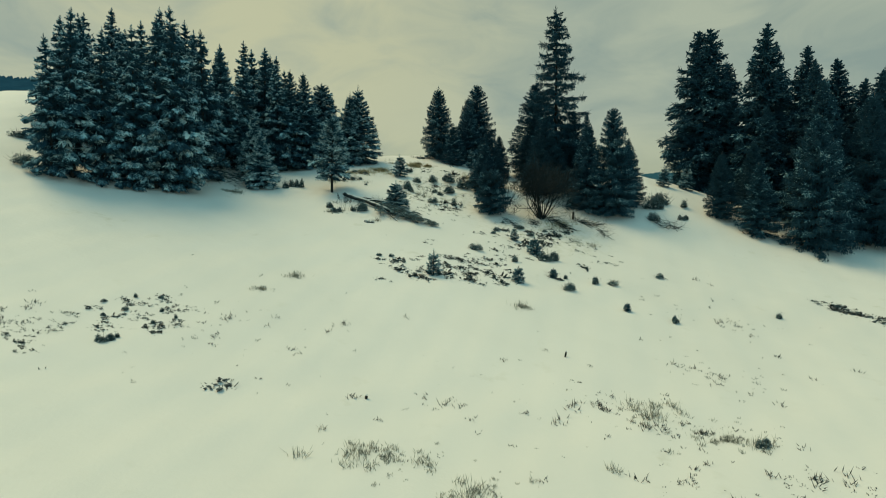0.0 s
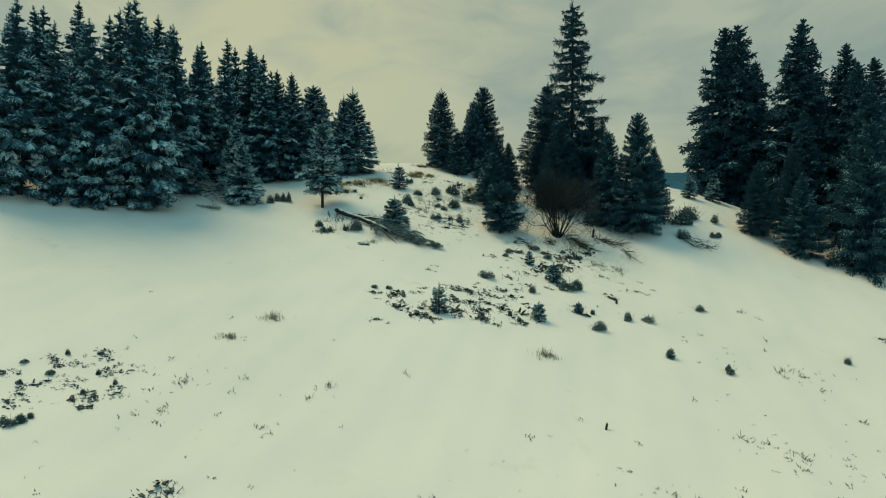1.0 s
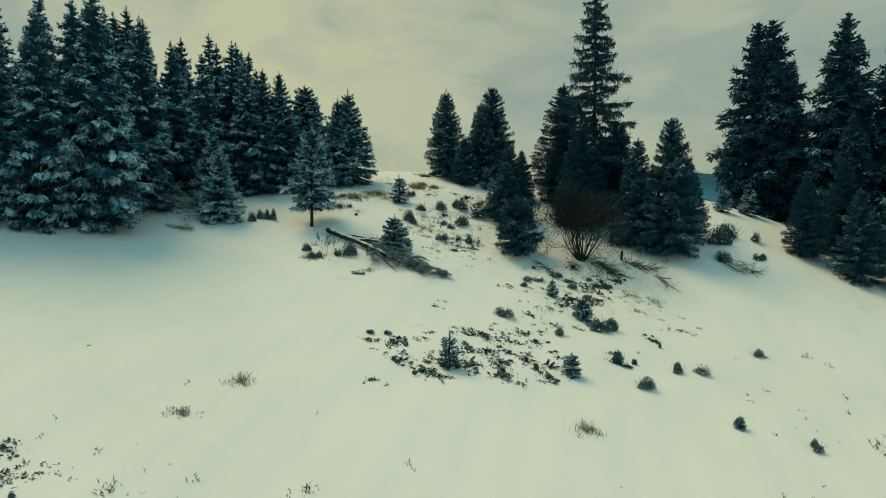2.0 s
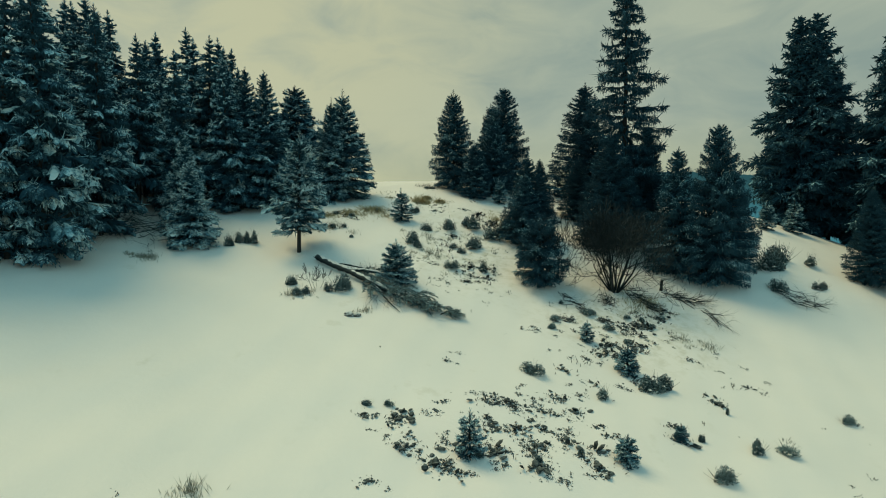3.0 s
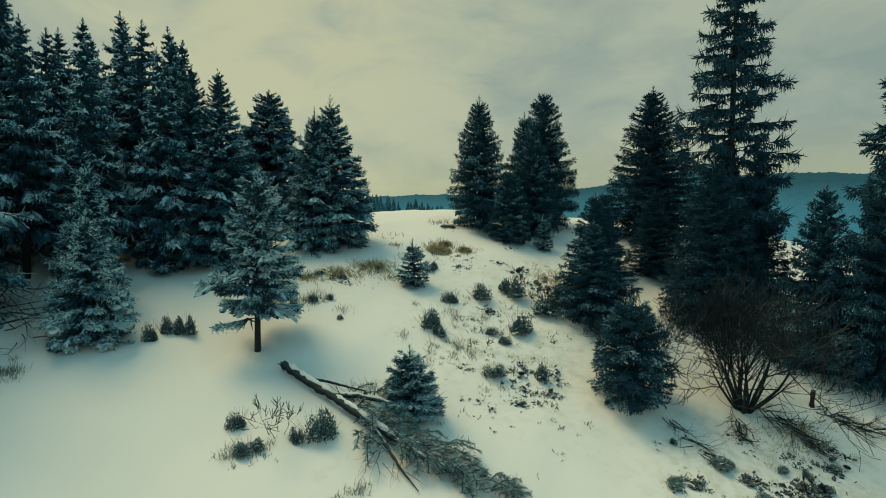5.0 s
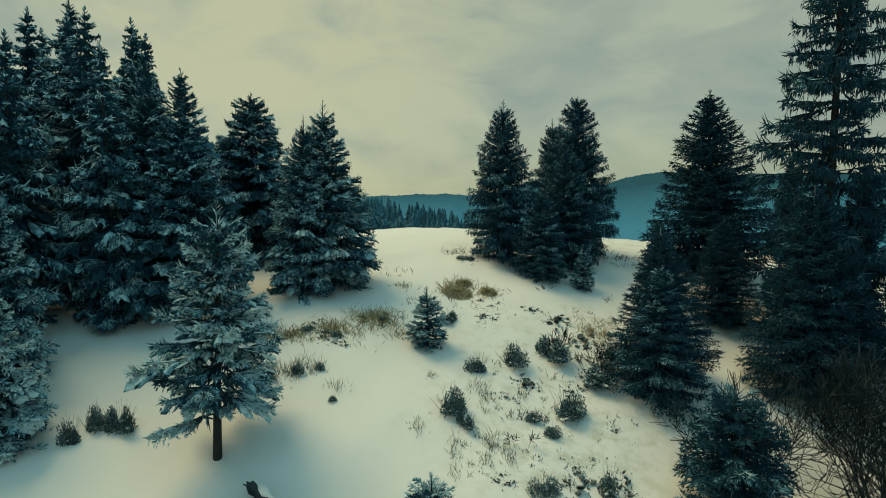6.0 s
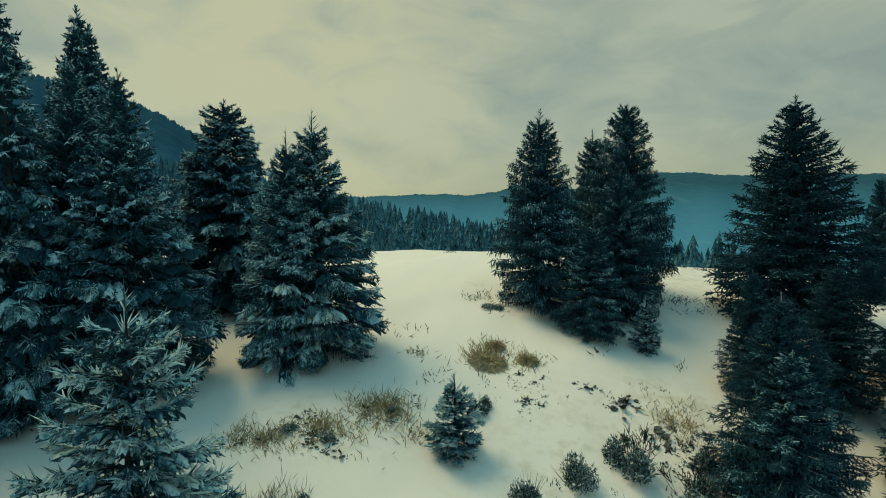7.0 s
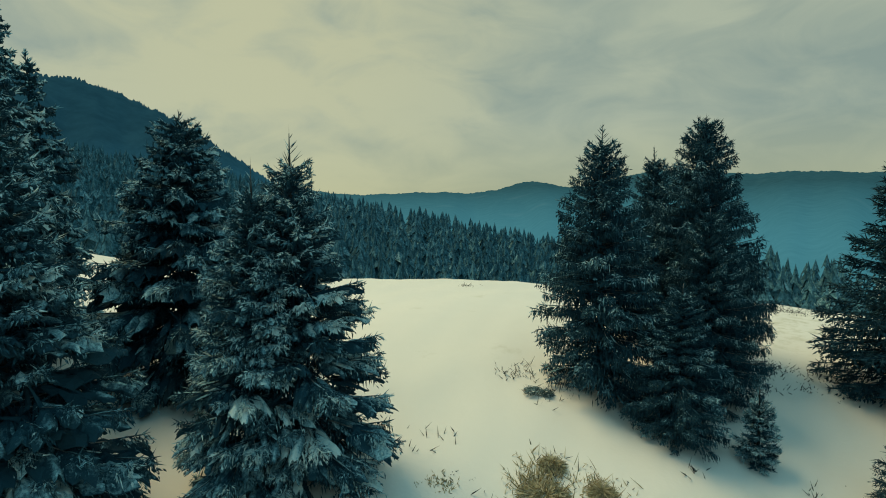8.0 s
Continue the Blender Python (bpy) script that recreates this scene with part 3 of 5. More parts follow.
def spruce(kind, x, y, height, turn, label, group, wide=1.0, name="spruce_tree"):
    """One spruce of a kind, scaled to its height."""
    nominal = KINDS[kind]["H"]
    f = height / nominal
    m = Matrix.LocRotScale((x, y, at_ground(x, y, 0.05)), Euler((0, 0, radians(turn))), (f * wide, f * wide, f))
    if kind not in ORIGINAL:
        root = new(name)
        trunk, limbs, crown = spruce_meshes(**KINDS[kind])
        part("trunk", trunk, root)
        tagged(part("branchwork", limbs, root), kind="stuff")
        tagged(part("crown", crown, root), kind="stuff")
        root.matrix_basis = m
        ORIGINAL[kind] = root
        made = root
    else:
        made = copy_thing(ORIGINAL[kind], Matrix.Identity(4))
        made.matrix_basis = m
        made.name = name
    return tagged(made, label, "tree", group)


KINDS = {
    "grove_a": dict(seed=1, H=15, R=3.3, gap=0.85, per=6, rise=0.15, droop=0.6, hang=0.6, twig=0.34, sub=2, rad=0.045, frost=1.6, point=0.84, pillow=0.0, knots=0.03, loose=0.7, spray=0.3, longest=0.7, perk=0.1, shoot=0.35, curtain=0.62, comb=0.1, thread=0.034, tufted=4, paw=1.0, core=45, feather=34, plume=0.034, mat=1.05, sag=1.1),
    "grove_b": dict(seed=2, H=15, R=3.0, gap=0.85, per=6, rise=0.10, droop=0.6, hang=0.8, twig=0.34, sub=2, rad=0.045, frost=1.6, ragged=0.28, point=0.84, pillow=0.0, knots=0.03, loose=0.7, spray=0.3, longest=0.7, perk=0.1, shoot=0.35, curtain=0.62, comb=0.1, thread=0.034, tufted=4, paw=1.0, core=45, feather=34, plume=0.034, mat=1.05, sag=1.1),
    "grove_c": dict(seed=3, H=14, R=2.9, gap=0.85, per=6, rise=0.20, droop=0.6, hang=0.5, twig=0.34, sub=2, rad=0.045, frost=1.55, clear=0.22, ragged=0.3, point=0.84, pillow=0.0, knots=0.03, loose=0.7, spray=0.3, longest=0.7, perk=0.1, shoot=0.35, curtain=0.62, comb=0.1, thread=0.034, tufted=4, paw=1.0, core=45, feather=34, plume=0.034, mat=1.05, sag=1.1),
    "grove_d": dict(seed=17, H=14, R=2.9, gap=0.85, per=7, rise=0.15, droop=0.6, hang=0.6, twig=0.5, sub=2, rad=0.06, frost=1.5, ragged=0.28, point=0.84, pillow=0.0, knots=0.03, loose=0.7, spray=0.3, longest=0.7, perk=0.1, curtain=0.65, comb=0.16, thread=0.05, tufted=4, paw=1.0, core=45, feather=14, plume=0.05, mat=1.1),
    "lit_b": dict(seed=18, H=11, R=3.5, gap=0.42, per=7, rise=0.4, droop=0.45, hang=0.9, twig=0.12, sub=3, rad=0.026, frost=1.05, point=1.05, ragged=0.2, core=80, spray=0.26, shoot=0.16, stem=0.6, pillow=0.06, knots=0.05, loose=0.7, longest=0.3, perk=0.3, main=0.5, curtain=0.3, comb=0.034, thread=0.016, paw=0.75, feather=42, plume=0.026, mat=0.85, pile=0.08),
    "broad": dict(seed=19, H=10, R=3.9, gap=0.42, per=7, rise=0.25, droop=0.5, hang=0.8, twig=0.11, sub=3, rad=0.026, frost=1.3, point=0.74, ragged=0.2, core=60, spray=0.24, shoot=0.16, stem=0.6, pillow=0.09, knots=0.08, loose=0.6, longest=0.36, perk=0.5, main=0.5, curtain=0.4, comb=0.04, thread=0.024, paw=0.85, feather=36, plume=0.024, mat=0.9, pile=0.08),
    "dark_a": dict(seed=4, H=11, R=3.2, gap=0.25, per=7, rise=0.45, droop=0.35, hang=0.6, twig=0.15, sub=2, rad=0.028, frost=0.3, point=0.95, ragged=0.12, loose=1.0, spray=0.32, longest=0.45, shoot=0.2, perk=0.8, core=90, main=0.5, stem=0.7, tuck=0.4, lead=0.7, paw=0.6, feather=26, plume=0.03, curtain=0.28, comb=0.09, thread=0.02),
    "dark_b": dict(seed=5, H=10, R=3.2, gap=0.3, per=6, rise=0.4, droop=0.45, hang=1.0, twig=0.19, sub=2, rad=0.03, frost=0.6, ragged=0.22, point=0.9, loose=1.0, spray=0.3, longest=0.45, shoot=0.2, perk=0.7, core=100, main=0.5, stem=0.7, tuck=0.3, curtain=0.4, comb=0.075, thread=0.03, paw=0.5, feather=40, plume=0.03),
    "old_a": dict(seed=6, H=22, R=4.2, gap=0.85, per=9, rise=0.2, droop=0.55, hang=0.5, twig=0.3, sub=2, rad=0.06, frost=0.45, point=0.58, ragged=0.42, gaps=0.10, clear=0.06, lead=0.3, loose=1.0, perk=0.3, curtain=0.5, comb=0.2, thread=0.05, paw=0.9, feather=12, plume=0.075, mat=0.5, pile=0.08),
    "old_b": dict(seed=7, H=20, R=4.3, gap=0.75, per=9, rise=0.2, droop=0.50, hang=0.6, twig=0.3, sub=2, rad=0.06, frost=0.45, point=0.74, ragged=0.3, clear=0.02, loose=1.0, perk=0.3, curtain=0.5, comb=0.2, thread=0.05, paw=0.9, feather=12, plume=0.075, mat=0.5, pile=0.08),
    "tall": dict(seed=8, H=21, R=2.9, gap=1.1, per=9, rise=0.03, droop=0.22, hang=0.9, twig=0.17, sub=3, rad=0.042, frost=0.35, point=0.44, ragged=0.5, clear=0.08, lead=0.8, core=22, spray=0.3, loose=0.22, tuck=0.5, curtain=0.55, comb=0.05, thread=0.024, paw=0.5, feather=36, plume=0.035),
    "lit_a": dict(seed=9, H=9.5, R=2.9, gap=0.28, per=6, rise=0.45, droop=0.4, hang=0.8, twig=0.1, sub=3, rad=0.021, frost=1.35, point=0.9, ragged=0.2, lead=1.0, core=90, pillow=0.11, spray=0.24, shoot=0.14, stem=0.55, knots=0.2, loose=1.0, longest=0.34, perk=0.4, main=0.5, tuck=0.35, curtain=0.26, comb=0.034, thread=0.017, paw=0.65, feather=60, plume=0.022, mat=0.55, pile=0.06),
    "pair_a": dict(seed=10, H=9.5, R=2.5, gap=0.23, per=6, rise=0.45, droop=0.4, hang=1.3, twig=0.13, sub=3, rad=0.021, frost=0.62, point=0.84, ragged=0.16, core=80, spray=0.24, shoot=0.14, stem=0.55, knots=0.05, loose=1.0, longest=0.34, perk=0.3, pillow=0.04, main=0.5, tuck=0.4, curtain=0.36, comb=0.034, thread=0.019, lead=0.8, paw=0.55, feather=60, plume=0.022),
    "pair_b": dict(seed=12, H=10.5, R=3.7, gap=0.25, per=6, rise=0.42, droop=0.4, hang=1.4, twig=0.13, sub=3, rad=0.021, frost=0.62, point=0.74, ragged=0.1, core=80, spray=0.24, shoot=0.14, stem=0.55, knots=0.06, loose=1.0, longest=0.34, perk=0.3, pillow=0.045, main=0.5, curtain=0.4, comb=0.034, thread=0.019, lead=0.45, paw=0.55, feather=55, plume=0.024),
    "lone": dict(seed=13, H=8.2, R=2.1, gap=0.36, per=7, rise=0.4, droop=0.5, hang=0.9, twig=0.058, sub=5, rad=0.028, frost=2.2, point=0.7, ragged=0.42, clear=0.2, gaps=0.1, thick=1.1, core=25, pillow=0.06, spray=0.22, shoot=0.22, stem=0.7, knots=0.14, longest=0.42, perk=0.9, main=0.7, loose=0.9, lead=0.9, paw=0.6, feather=60, plume=0.026, tufted=11, mat=0.55, pile=0.06, tuck=0.65, sag=1.2),
    "young": dict(seed=14, H=6.0, R=2.1, gap=0.42, per=8, rise=0.25, droop=0.40, hang=0.45, twig=0.09, sub=5, rad=0.034, frost=2.5, point=1.0, core=80, pillow=0.07, shoot=0.2, stem=0.8, knots=0.12, loose=0.35, perk=0.6, spray=0.3, paw=0.75, feather=60, plume=0.03, tufted=9, mat=0.95, pile=0.06, tuck=0.25),
    "sapling_a": dict(seed=15, H=2.4, R=0.78, gap=0.15, per=6, rise=0.55, droop=0.35, hang=0.3, twig=0.045, sub=4, rad=0.020, frost=1.7, lead=0.55, core=60, point=1.0, ragged=0.3, tufted=6, perk=0.5),
    "sapling_c": dict(seed=35, H=2.7, R=1.25, gap=0.16, per=7, rise=0.5, droop=0.45, hang=0.4, twig=0.045, sub=4, rad=0.020, frost=1.7, lead=0.45, core=50, point=0.9, ragged=0.3, tufted=6, perk=0.4),
    "squat": dict(seed=36, H=4.5, R=2.0, gap=0.24, per=8, rise=0.35, droop=0.5, hang=0.7, twig=0.1, sub=4, rad=0.026, frost=0.5, point=0.55, ragged=0.25, loose=1.0, spray=0.3, longest=0.4, shoot=0.2, perk=0.7, core=50, main=0.5, stem=0.7, tuck=0.5, lead=0.4, paw=0.6, feather=70, plume=0.026),
    "sapling_d": dict(seed=37, H=1.9, R=0.50, gap=0.15, per=5, rise=0.75, droop=0.3, hang=0.3, twig=0.045, sub=4, rad=0.018, frost=1.5, lead=0.5, core=50, point=0.8, ragged=0.35, tufted=6, perk=0.5),
    "sapling_b": dict(seed=16, H=1.4, R=0.58, gap=0.11, per=7, rise=0.60, droop=0.40, hang=0.3, twig=0.055, sub=3, rad=0.024, frost=0.95, point=0.95, lead=0.35, core=80, tufted=4),
}

GROVE = "spruces of the frosted grove"
FROSTED = "tall spruce thick with hoar frost, standing in a dense grove"
BARE_FOOT = "tall frosted spruce with a bare lower trunk in the grove"
for kind, x, y, height, turn in (
        ("grove_b", -31.9, 47.4, 11.4, 10), ("grove_a", -31.0, 48.6, 14.0, 130), ("grove_b", -29.2, 50.2, 13.2, 250), ("grove_a", -27.4, 51.4, 14.0, 60),
        ("grove_b", -26.0, 52.6, 15.4, 180), ("grove_a", -24.6, 53.6, 16.6, 305), ("grove_b", -24.2, 58.4, 14.8, 80), ("grove_d", -36.4, 55.8, 11.6, 33),
        ("grove_d", -35.2, 57.0, 12.1, 200), ("grove_d", -32.0, 58.6, 12.2, 155), ("grove_b", -29.0, 60.8, 15.6, 290), ("grove_c", -28.0, 64.4, 14.9, 20)):
    spruce(kind, x, y, height, turn, FROSTED, GROVE)
for kind, x, y, height, turn in (
        ("grove_c", -24.3, 63.6, 13.0, 140), ("grove_c", -25.6, 67.2, 12.4, 230), ("grove_d", -33.0, 64.5, 12.7, 75), ("grove_d", -37.5, 61, 11.4, 310),
        ("grove_c", -27.2, 71.5, 12.2, 15), ("grove_c", -25.6, 75.5, 14.6, 100), ("grove_d", -24.1, 79.3, 14.8, 210), ("grove_c", -22.3, 76.2, 13.6, 330)):
    spruce(kind, x, y, height, turn, BARE_FOOT if kind == "grove_c" else FROSTED, GROVE)
for kind, x, y, height, turn in (
        ("lit_b", -18.0, 68.5, 11.6, 45), ("lit_b", -16.2, 68.9, 11.2, 160), ("grove_a", -18.9, 70.4, 11.4, 275), ("grove_d", -21.6, 75.6, 13.4, 10),
        ("broad", -16.1, 77.6, 10.3, 120), ("grove_d", -34.0, 76.0, 13.0, 115), ("grove_d", -29.2, 77.2, 13.6, 75), ("grove_d", -38.4, 68.0, 12.0, 15), ("grove_d", -31.2, 81.5, 13.0, 190), ("grove_d", -26.5, 61.8, 13.5, 15), ("grove_c", -27.6, 58.0, 13.8, 260), ("grove_d", -30.5, 55.8, 12.8, 320), ("grove_d", -22.4, 66.2, 12.4, 95), ("grove_d", -30.6, 66.6, 13.4, 205), ("grove_c", -21.2, 69.0, 13.8, 200), ("grove_b", -19.0, 67.4, 12.4, 330), ("grove_d", -23.2, 71.5, 13.6, 70),
        ("grove_d", -21.0, 73.0, 11.6, 25), ("grove_d", -24.4, 82.0, 13.2, 145), ("grove_d", -26.0, 64.2, 9.0, 110), ("grove_d", -22.9, 65.2, 8.0, 10), ("grove_d", -19.6, 71.6, 8.6, 60), ("grove_d", -29.6, 69.5, 13.5, 240), ("grove_d", -33.5, 70.0, 13.0, 35)):
    spruce(kind, x, y, height, turn, "frosted spruce at the open edge of the grove", GROVE)

spruce("lit_a", -10.2, 71.4, 9.6, 0, "frosted spruce with long bare leading shoots on the crest", "spruces on the crest")
spruce("lit_a", -11.4, 70.9, 8.9, 140, "frosted spruce with long bare leading shoots on the crest", "spruces on the crest", 0.9)
spruce("lone", -11.4, 59.5, 8.2, 30, "heavily rimed spruce with a bare dark trunk in the open snow", "young spruces")
spruce("young", -18.6, 59.4, 5.7, 0, "bushy young spruce white with frost", "young spruces")
spruce("young", -20.3, 62.2, 7.0, 100, "bushy young spruce white with frost", "young spruces", 0.85)

spruce("pair_a", -0.5, 76.7, 9.6, 0, "dark spruce with drooping frosted sprays on the crest", "spruces on the crest", 1.12)
spruce("pair_b", 4.5, 80.2, 10.4, 0, "broad spruce with hanging frosted sprays on the crest", "spruces on the crest")
spruce("pair_a", 1.3, 74.3, 5.2, 200, "dark spruce with drooping frosted sprays on the crest", "spruces on the crest", 1.35)
spruce("pair_b", 3.4, 76.6, 7.2, 95, "dark spruce with drooping frosted sprays on the crest", "spruces on the crest", 0.9)
spruce("pair_a", 3.7, 83.0, 8.9, 60, "dark spruce behind the broad one on the crest", "spruces on the crest")
spruce("sapling_a", 3.6, 73.6, 2.5, 10, "small spruce at the foot of the large ones", "young spruces", 0.8)

spruce("dark_a", 12.6, 77.8, 11.5, 40, "dark pointed spruce with little frost", "dark spruces", 1.36)
spruce("dark_a", 20.4, 82.4, 7.4, 80, "dark spruce with a bare foot on the crest", "dark spruces", 0.85)
spruce("dark_a", 10.3, 71.2, 5.6, 10, "small dark spruce on the slope", "dark spruces", 1.35)
spruce("dark_a", 6.9, 71.2, 5.0, 130, "small dark spruce on the slope", "dark spruces", 1.15)
spruce("dark_a", 5.2, 66.2, 6.6, 70, "small dark spruce on the slope", "dark spruces", 1.35)
spruce("dark_b", 4.6, 64.8, 5.6, 10, "small dark spruce with rimed shoots on the slope", "dark spruces", 1.33)
spruce("squat", 4.9, 59.2, 4.5, 150, "squat dark spruce low on the slope", "dark spruces")
spruce("tall", 12.9, 67.4, 21.0, 25, "very tall thin spruce with level tiers of hanging boughs", "dark spruces")
spruce("pair_b", 18.2, 62.0, 11.4, 200, "broad spruce with rimed hanging sprays", "dark spruces", 0.85)
spruce("dark_b", 15.6, 62.8, 9.4, 20, "dark spruce beside a broader one", "dark spruces")
spruce("dark_a", 20.6, 64.4, 7.6, 100, "dark spruce beside a broader one", "dark spruces")
spruce("dark_a", 11.7, 66.0, 9.2, 60, "dark spruce under the tall thin one", "dark spruces", 1.25)
spruce("dark_a", 15.0, 71.6, 7.0, 20, "dark spruce under the tall thin one", "dark spruces", 1.35)
spruce("dark_a", 15.2, 68.4, 9.5, 210, "dark spruce under the tall thin one", "dark spruces", 0.8)
spruce("sapling_a", 27.6, 72.4, 2.6, 0, "small young spruce in the saddle", "young spruces")
spruce("sapling_a", 31.0, 74.0, 3.2, 80, "small young spruce in the saddle", "young spruces")

DARK_WOOD = "spruces of the dark wood"
for kind, x, y, height, turn in (
        ("old_a", 34.8, 80.6, 22.0, 0), ("old_a", 36.6, 79.4, 22.6, 120), ("old_b", 40.8, 74.6, 23.6, 60), ("old_b", 47.0, 75.0, 22.2, 190), ("old_b", 56.0, 83.0, 22.4, 280),
        ("old_b", 42.0, 65.0, 17.0, 20), ("old_b", 50.5, 67.0, 19.3, 140), ("old_b", 38.4, 69.0, 13.0, 230), ("old_b", 44.5, 70.0, 19.2, 310), ("old_b", 52.5, 73.0, 18.6, 85),
        ("old_b", 57.5, 74.5, 23.4, 10), ("old_a", 41.0, 84.0, 20.0, 77), ("old_b", 48.0, 84.0, 21.0, 33)):
    spruce(kind, x, y, height, turn, "old dark spruce in the shaded wood", DARK_WOOD)
for kind, x, y, height, turn in (
        ("dark_a", 30.5, 63.4, 7.4, 0), ("dark_b", 32.8, 60.0, 7.6, 90), ("dark_b", 37.4, 58.2, 13.6, 200), ("dark_a", 45.7, 62.0, 16.5, 300), ("dark_b", 41.0, 60.8, 11.0, 45),
        ("dark_a", 34.6, 65.0, 9.0, 160), ("dark_b", 52.0, 62.5, 15.0, 250)):
    spruce(kind, x, y, height, turn, "dark spruce at the lower edge of the wood", DARK_WOOD)

SAPLING = "small young spruce poking out of the snow"
for kind, x, y, height, turn in (
        ("sapling_a", -4.9, 66.3, 2.6, 20), ("sapling_c", -4.6, 56.3, 2.75, 200), ("sapling_d", -0.66, 41.9, 1.9, 70), ("sapling_b", 5.6, 42.7, 1.2, 0), ("sapling_b", 7.9, 49.9, 1.5, 60),
        ("sapling_a", 6.5, 52.8, 1.3, 130), ("sapling_b", 12.8, 39.8, 0.65, 10), ("sapling_b", 8.6, 44.8, 0.8, 220)):
    spruce(kind, x, y, height, turn, SAPLING, "young spruces")


# ---------------------------------------------------------------- shrubs, dead wood and grass
def shrub_meshes(seed, r, h, n=420, wild=0.25):
    """A low bush: stems that fan from the foot, and short rimed side shoots."""
    rng = np.random.default_rng(seed)
    k = 18
    a, lean = rng.uniform(0, 6.28, k), rng.uniform(0.05, 1.0, k) ** 0.7
    foot = np.stack([np.cos(a), np.sin(a), np.zeros(k)], -1) * (0.22 * r * rng.uniform(0, 1, k))[:, None]
    tip = np.stack([np.cos(a) * lean * r, np.sin(a) * lean * r, h * (1.05 - 0.55 * lean ** 2) * rng.uniform(0.75, 1.1, k)], -1)
    foot[:, 2] = -0.12
    stems = sticks(foot, tip, np.full(k, 0.010), np.full(k, 0.004), 3)
    up = norm(rng.normal(0, 1, (n, 3)))
    up[:, 2] = np.abs(up[:, 2])
    lobes = 4 + seed % 3
    la, lo = rng.uniform(0, 6.28, lobes), rng.uniform(0.12, 0.62, lobes)
    centre = np.stack([np.cos(la) * lo * r, np.sin(la) * lo * r, np.zeros(lobes)], -1)
    wide, tall = rng.uniform(0.30, 0.52, lobes), rng.uniform(0.40, 1.0, lobes)
    j = rng.integers(0, lobes, n)
    p = centre[j] + up * np.stack([wide[j] * r, wide[j] * r, tall[j] * h * 0.9], -1) * (rng.uniform(0.10, 1.0, n) ** 0.5)[:, None]
    p[:, 2] += -0.04 * h
    d = norm(up * 0.7 + rng.normal(0, wild + 0.25, (n, 3)) + np.array([0, 0, 0.45])) * (rng.uniform(0.06, 0.15, n) + 0.14 * (rng.uniform(0, 1, n) > 0.98))[:, None]
    leaves = spindles(p, d, rng.uniform(0.014, 0.034, n), rng)
    k = 16
    j = rng.integers(0, n, k)
    flecks = loaves(p[j], norm(rng.normal(0, 1, (k, 3)) * np.array([1, 1, 0.25])) * rng.uniform(0.12, 0.30, k)[:, None], rng.uniform(0.05, 0.11, k))
    return mesh_of("stems", *stems, TWIG), mesh_of("shoots", *leaves, SHRUB), mesh_of("flecks", *flecks, SNOW)


def shrub(which, x, y, r, h, turn, label="low frosted bush on the snowy slope", group="bushes on the slope"):
    key = "shrub%d" % which
    f = Matrix.LocRotScale((x, y, at_ground(x, y)), Euler((0, 0, radians(turn))), (1.3 * r, 1.3 * r * (0.62 + 0.38 * math.sin(turn) ** 2), 1.08 * h))
    if key not in ORIGINAL:
        root = new("shrub")
        stems, shoots, flecks = shrub_meshes(40 + which, 1.0, 1.0, 1700 + 200 * which)
        tagged(part("stem_clump", stems, root), kind="stuff")
        tagged(part("foliage", shoots, root), kind="stuff")
        tagged(part("snow_flecks", flecks, root, "small caps of snow on the twigs"), kind="stuff")
        root.matrix_basis = f
        ORIGINAL[key] = root
        made = root
    else:
        made = copy_thing(ORIGINAL[key], Matrix.Identity(4))
        made.matrix_basis = f
    return tagged(made, label, "shrub", group)


for which, x, y, r, h, turn in (
        (0, -2.8, 64.9, 0.60, 0.75, 0), (1, -1.3, 65.7, 0.70, 0.95, 40), (2, 0.7, 66.6, 0.85, 1.15, 90), (0, 0.5, 63.2, 0.80, 1.05, 200), (1, -4.0, 62.4, 0.62, 1.00, 10),
        (2, -3.4, 61.9, 0.45, 0.60, 100), (0, -0.9, 62.7, 0.38, 0.45, 140), (1, -0.2, 61.9, 0.40, 0.45, 160), (2, -3.9, 68.3, 0.45, 0.65, 20), (0, 1.2, 59.9, 0.60, 0.95, 75),
        (1, -1.1, 59.4, 0.50, 0.60, 300), (2, 2.6, 65.3, 1.00, 1.05, 30), (0, 3.4, 67.2, 0.70, 0.90, 50)):
    shrub(which, x, y, r, h, turn)
for which, x, y, r, h, turn in (
        (0, -16.1, 59.6, 0.42, 0.95, 0), (1, -15.8, 60.3, 0.42, 0.85, 70), (2, -14.9, 60.4, 0.45, 1.00, 140), (0, -10.6, 54.7, 0.45, 0.70, 20), (1, -7.8, 54.6, 0.70, 1.05, 10),
        (2, -9.9, 53.6, 0.45, 0.55, 190), (1, -8.4, 54.2, 0.40, 0.60, 110), (0, 23.6, 64.0, 1.5, 1.9, 0), (1, 22.2, 61.2, 1.0, 1.0, 50), (2, 25.8, 61.9, 0.6, 0.7, 0),
        (0, 27.4, 65.6, 0.8, 1.0, 60), (1, 24.9, 65.5, 1.2, 1.5, 160)):
    shrub(which, x, y, r, h, turn)
